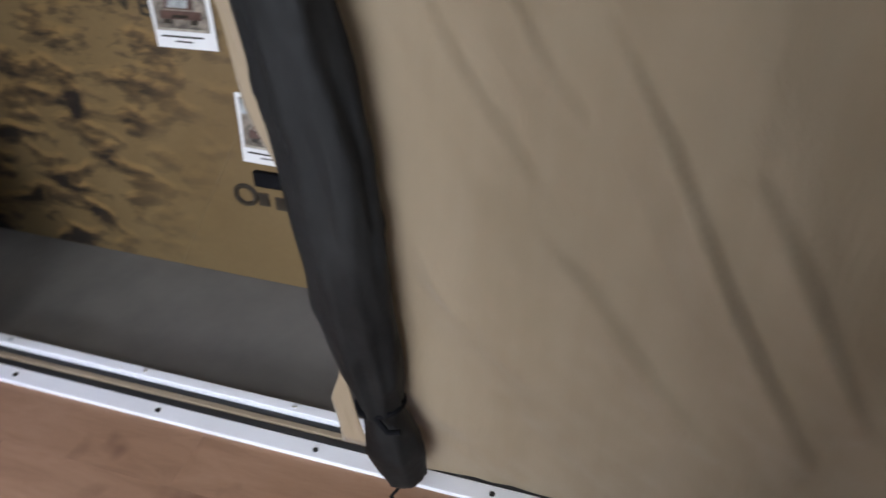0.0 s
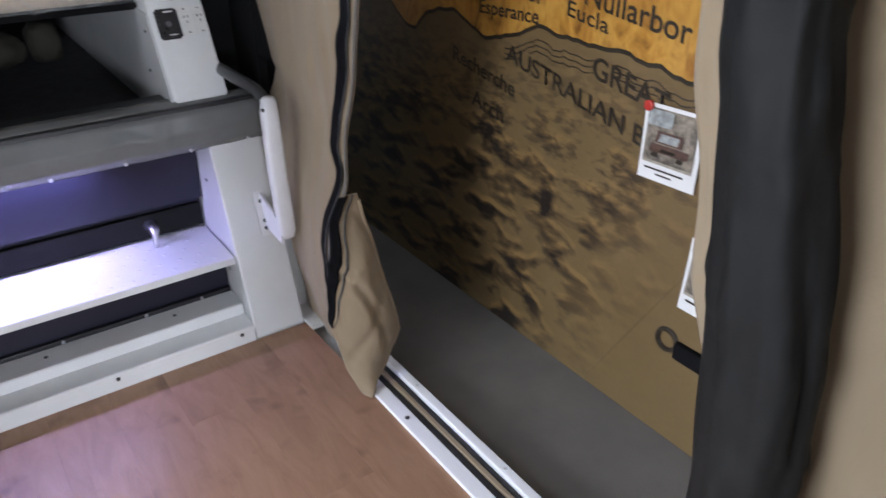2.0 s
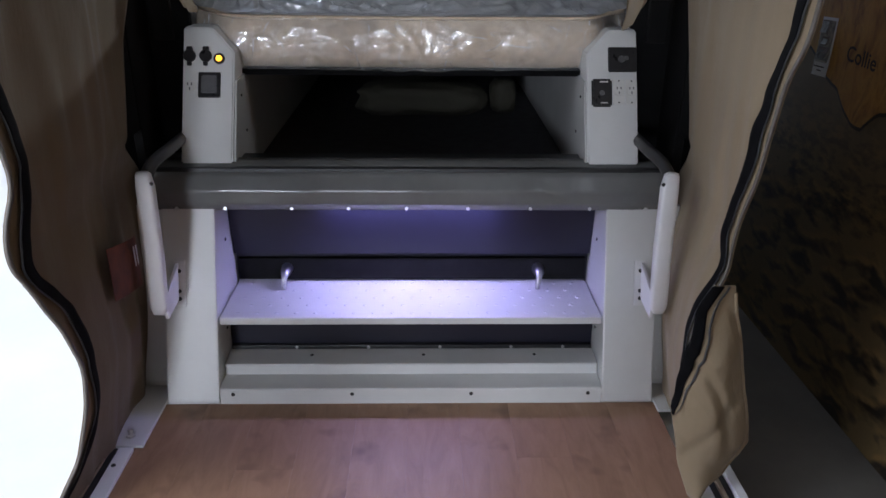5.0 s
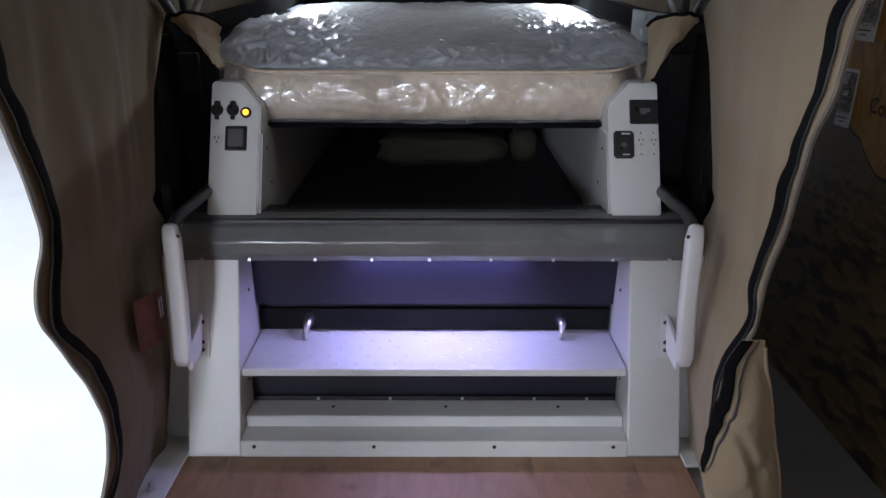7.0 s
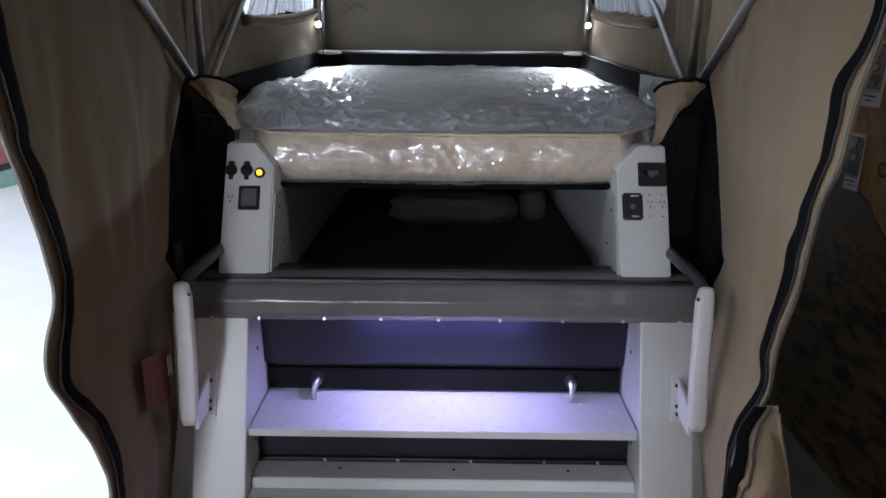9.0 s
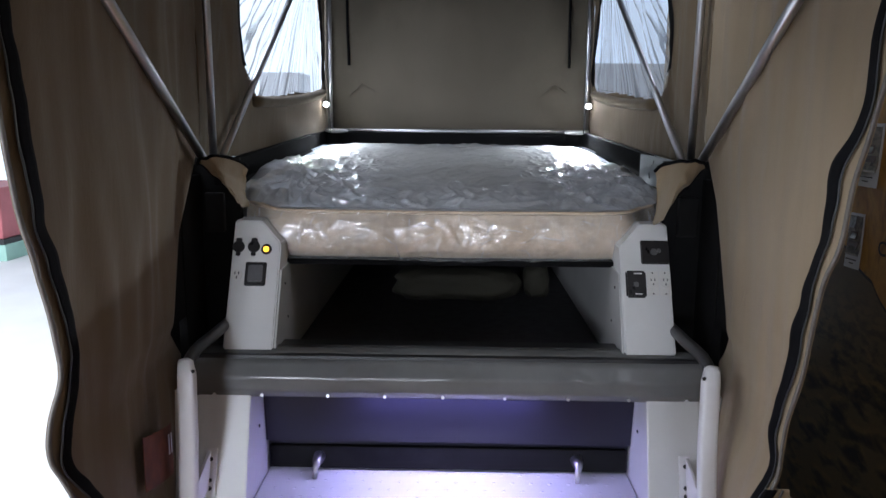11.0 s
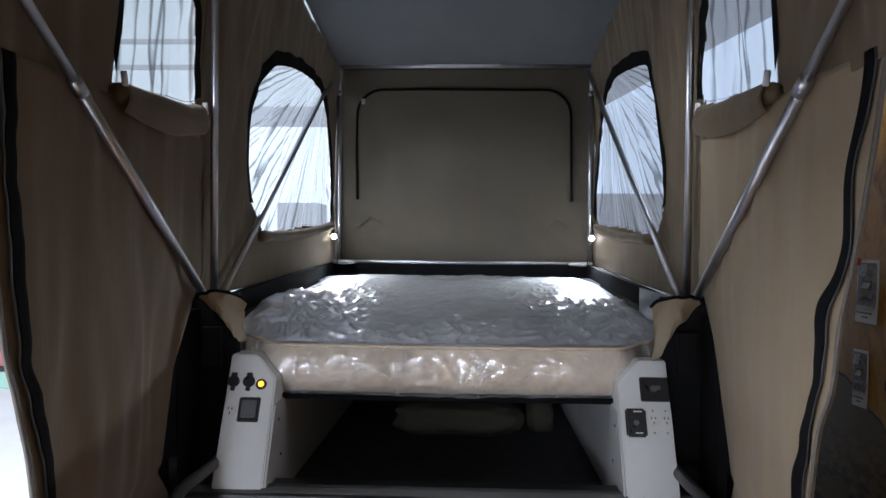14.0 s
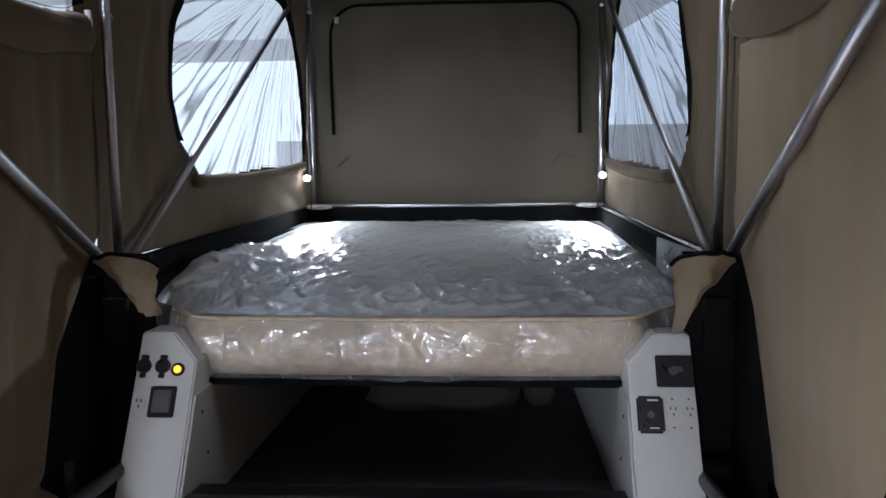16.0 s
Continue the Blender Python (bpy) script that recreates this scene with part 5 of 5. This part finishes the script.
def crease(y, z, a, b, depth, half):
    dy, dz = b[0] - a[0], b[1] - a[1]
    long = math.hypot(dy, dz)
    t = ((y - a[0]) * dy + (z - a[1]) * dz) / long ** 2
    d = ((y - a[0]) * dz - (z - a[1]) * dy) / long + 0.012 * rough(t * 2, a[0], 0, 1)
    if not 0 < t < 1:
        return 0.0
    # steep on one flank, shallow on the other
    shape = max(0, 1 - d / (half * 0.45)) if d > 0 else max(0, 1 + d / (half * 1.7))
    return 1.25 * depth * shape * math.sin(math.pi * t) ** 0.6


def rear_fn(s):
    def fn(u, v):
        z = 0.0 + 1.99 * v
        y0 = roll_centre(max(z, 0.1)) + 0.02 if s > 0 else -2.2
        y = y0 + (-3.0 - y0) * u
        k = y - 0.588 * z
        fold = 0.040 * rough(k, s, z * 0.5, 2.2) + 0.024 * rough(k, s + 3, z * 0.4, 5.5) + 0.006 * rough(k, s, z, 16)
        ridge = sum(crease(y, z, *c) for c in CREASES)
        return (s * (0.875 + 0.02 * math.sin(math.pi * min(1, 2 * u)) + fold - ridge), y, z)
    return fn


# the left panel is unseen, placed to block western light
for s in (-1, 1):
    tagged(part("tent_rear_panel", sheet(rear_fn(s), 220, 130, 0.004), CANVAS, None, "", True), "tan canvas tent panel hanging in long creases", "tent wall", kind="structure")



# unseen sheet behind the camera, added to keep southern light off the right
def shade_fn(u, v):
    x, z = -0.10 + 0.98 * u, 0.0 + 2.5 * v
    return (x, -3.0 + 0.02 * rough(x, z, 4, 3), z)


tagged(part("tent_front_panel", sheet(shade_fn, 30, 40, 0.004), CANVAS, None, "", True), "unseen canvas panel added at the tent front to block light", "tent wall", kind="structure")


# unseen upper sheet, added to cut light on the high side walls
def upper_block_fn(u, v):
    x, z = -0.875 + 0.77 * u, 1.50 + 1.0 * v
    return (x, -3.0 + 0.02 * rough(x, z, 6, 3), z + 0.02 * rough(x, 1, 2, 4) * (1 - v))


tagged(part("tent_front_valance", sheet(upper_block_fn, 24, 20, 0.004), CANVAS, None, "", True), "unseen canvas sheet added above the tent front to block light", "tent wall", kind="structure")

# ---- end wall and roof ----
def end_wall(u, v):
    x = -0.815 + 1.675 * u
    z = 1.40 + 1.34 * v
    return (x, 2.60 + 0.010 * rough(x, z, 3, 3) + 0.004 * rough(x, z, 5, 9), z)


end = tagged(part("tent_end_wall", sheet(end_wall, 70, 56, 0.003), CANVAS_BACK, None, "", True), "plain olive canvas tent end wall with zipped hatch", "tent wall", kind="structure")
arch = [(-0.661, 1.889), (-0.668, 2.15), (-0.668, 2.38)] + [(-0.50 - 0.168 * math.cos(a), 2.43 + 0.166 * math.sin(a)) for a in (k * math.pi / 16 for k in range(1, 9))]
arch += [(-0.2, 2.599), (0.1, 2.597), (0.4, 2.594)] + [(0.54 + 0.165 * math.sin(a), 2.428 + 0.166 * math.cos(a)) for a in (k * math.pi / 16 for k in range(0, 9))] + [(0.708, 2.2), (0.714, 1.88)]
part("hatch_zip", tube([(x, 2.588, z) for x, z in arch], 0.0085, 8), TAPE, end, "black zip round the hatch", True)
part("zip_pull", box((-0.640, 2.575, 2.50), (-0.615, 2.585, 2.535), 0.003), ZINC, end)
for x, s in ((-0.58, 1), (0.62, -1)):
    part("seam", tube([(x - 0.08, 2.588, 1.70), (x, 2.586, 1.775), (x + 0.08, 2.588, 1.73)], 0.004, 6), CANVAS_BACK, end)


def roof_fn(u, v):
    y = 2.60 - 2.15 * v
    x = (-0.80 + 0.06 * v) + ((0.85 - 0.02 * v) - (-0.80 + 0.06 * v)) * u
    return (x, y, roof_z(y) + 0.014 * math.sin(math.pi * u) + 0.008 * rough(x, y, 2, 3))


tagged(part("tent_roof", sheet(roof_fn, 50, 50, 0.004), CANVAS_GREY, None, "", True), "grey lined tent roof over the bed", "tent roof", kind="structure")


def awning_fn(u, v):
    y = 0.455 - 3.5 * v
    x = -0.87 + 1.74 * u
    return (x, y, roof_z(y) + 0.01 + 0.012 * rough(x, y, 7, 2.5))


tagged(part("tent_front_roof", sheet(awning_fn, 40, 60, 0.004), CANVAS, None, "", True), "tan canvas roof over the fold-out floor", "tent roof", kind="structure")

# ---- small things round the camper ----
notice = thing("warning_label", "red-brown printed label hanging beside the step handle", "label", (-0.872, 0, 0))


def notice_fn(u, v):
    return (0.018 + 0.014 * math.sin(2.2 * u) - 0.02 * u, -0.205 + 0.22 * u, 0.505 + 0.165 * v - 0.05 * u)


part("card", sheet(notice_fn, 10, 8, 0.002), SIGN, notice)
for k in range(2):
    own = bmesh.new()
    q = [notice_fn(u, v) for u, v in ((0.74 + 0.12 * k, 0.45), (0.80 + 0.12 * k, 0.45), (0.80 + 0.12 * k, 0.85), (0.74 + 0.12 * k, 0.85))]
    own.faces.new([own.verts.new(Vector(p) + Vector((0.005, 0, 0))) for p in q])
    part("bar", own, PAPER, notice)

plinth = thing("display_plinth", "dull red display block on a pale green base", "plinth", (-5.6, 6.4, GZ))
part("block", box((-0.9, -0.5, 0.24), (0.55, 0.5, 0.82), 0.02), material("dull_red_panel", plain((0.42, 0.12, 0.13), 0.5, 0, 0.12, 6, 0.0, 90)), plinth)
part("trim", box((-0.92, -0.52, 0.18), (0.57, 0.52, 0.24), 0.005), RUBBER, plinth)
part("base", box((-0.95, -0.55, 0.0), (0.60, 0.55, 0.18), 0.01), GREEN, plinth)
crate = thing("steel_cabinet", "grey steel cabinet standing far off in the hall", "cabinet", (-2.95, 10.8, GZ))
part("body", box((-0.35, -0.4, 0.0), (0.35, 0.4, 2.35), 0.01), HALL, crate)
part("door", box((-0.32, -0.415, 0.05), (0.32, -0.4, 2.3), 0.005), HALL, crate)

# ---- floor planks, laid lengthwise ----
PLANK_W, PLANK_L = 0.172, 1.20


def plank_mesh(width, length):
    own = box((0.0002, 0.0002, -0.004), (width - 0.0002, length - 0.0002, 0.0))
    return mesh_of("plank", own, WOOD)


meshes = {}
column = 0
x = FX0
while x < FX1 - 0.01:
    width = min(PLANK_W, FX1 - x)
    y = -3.0 - (column * 0.47) % PLANK_L
    while y < 0:
        y0, y1 = max(y, -3.0), min(y + PLANK_L, 0.0)
        if y1 - y0 > 0.02:
            key = (round(width, 3), round(y1 - y0, 3))
            if key not in meshes:
                meshes[key] = plank_mesh(width, y1 - y0)
            p = new("plank", meshes[key])
            p.location = (x, y0, 0)
            p.parent = floor
        y += PLANK_L
    x += PLANK_W
    column += 1
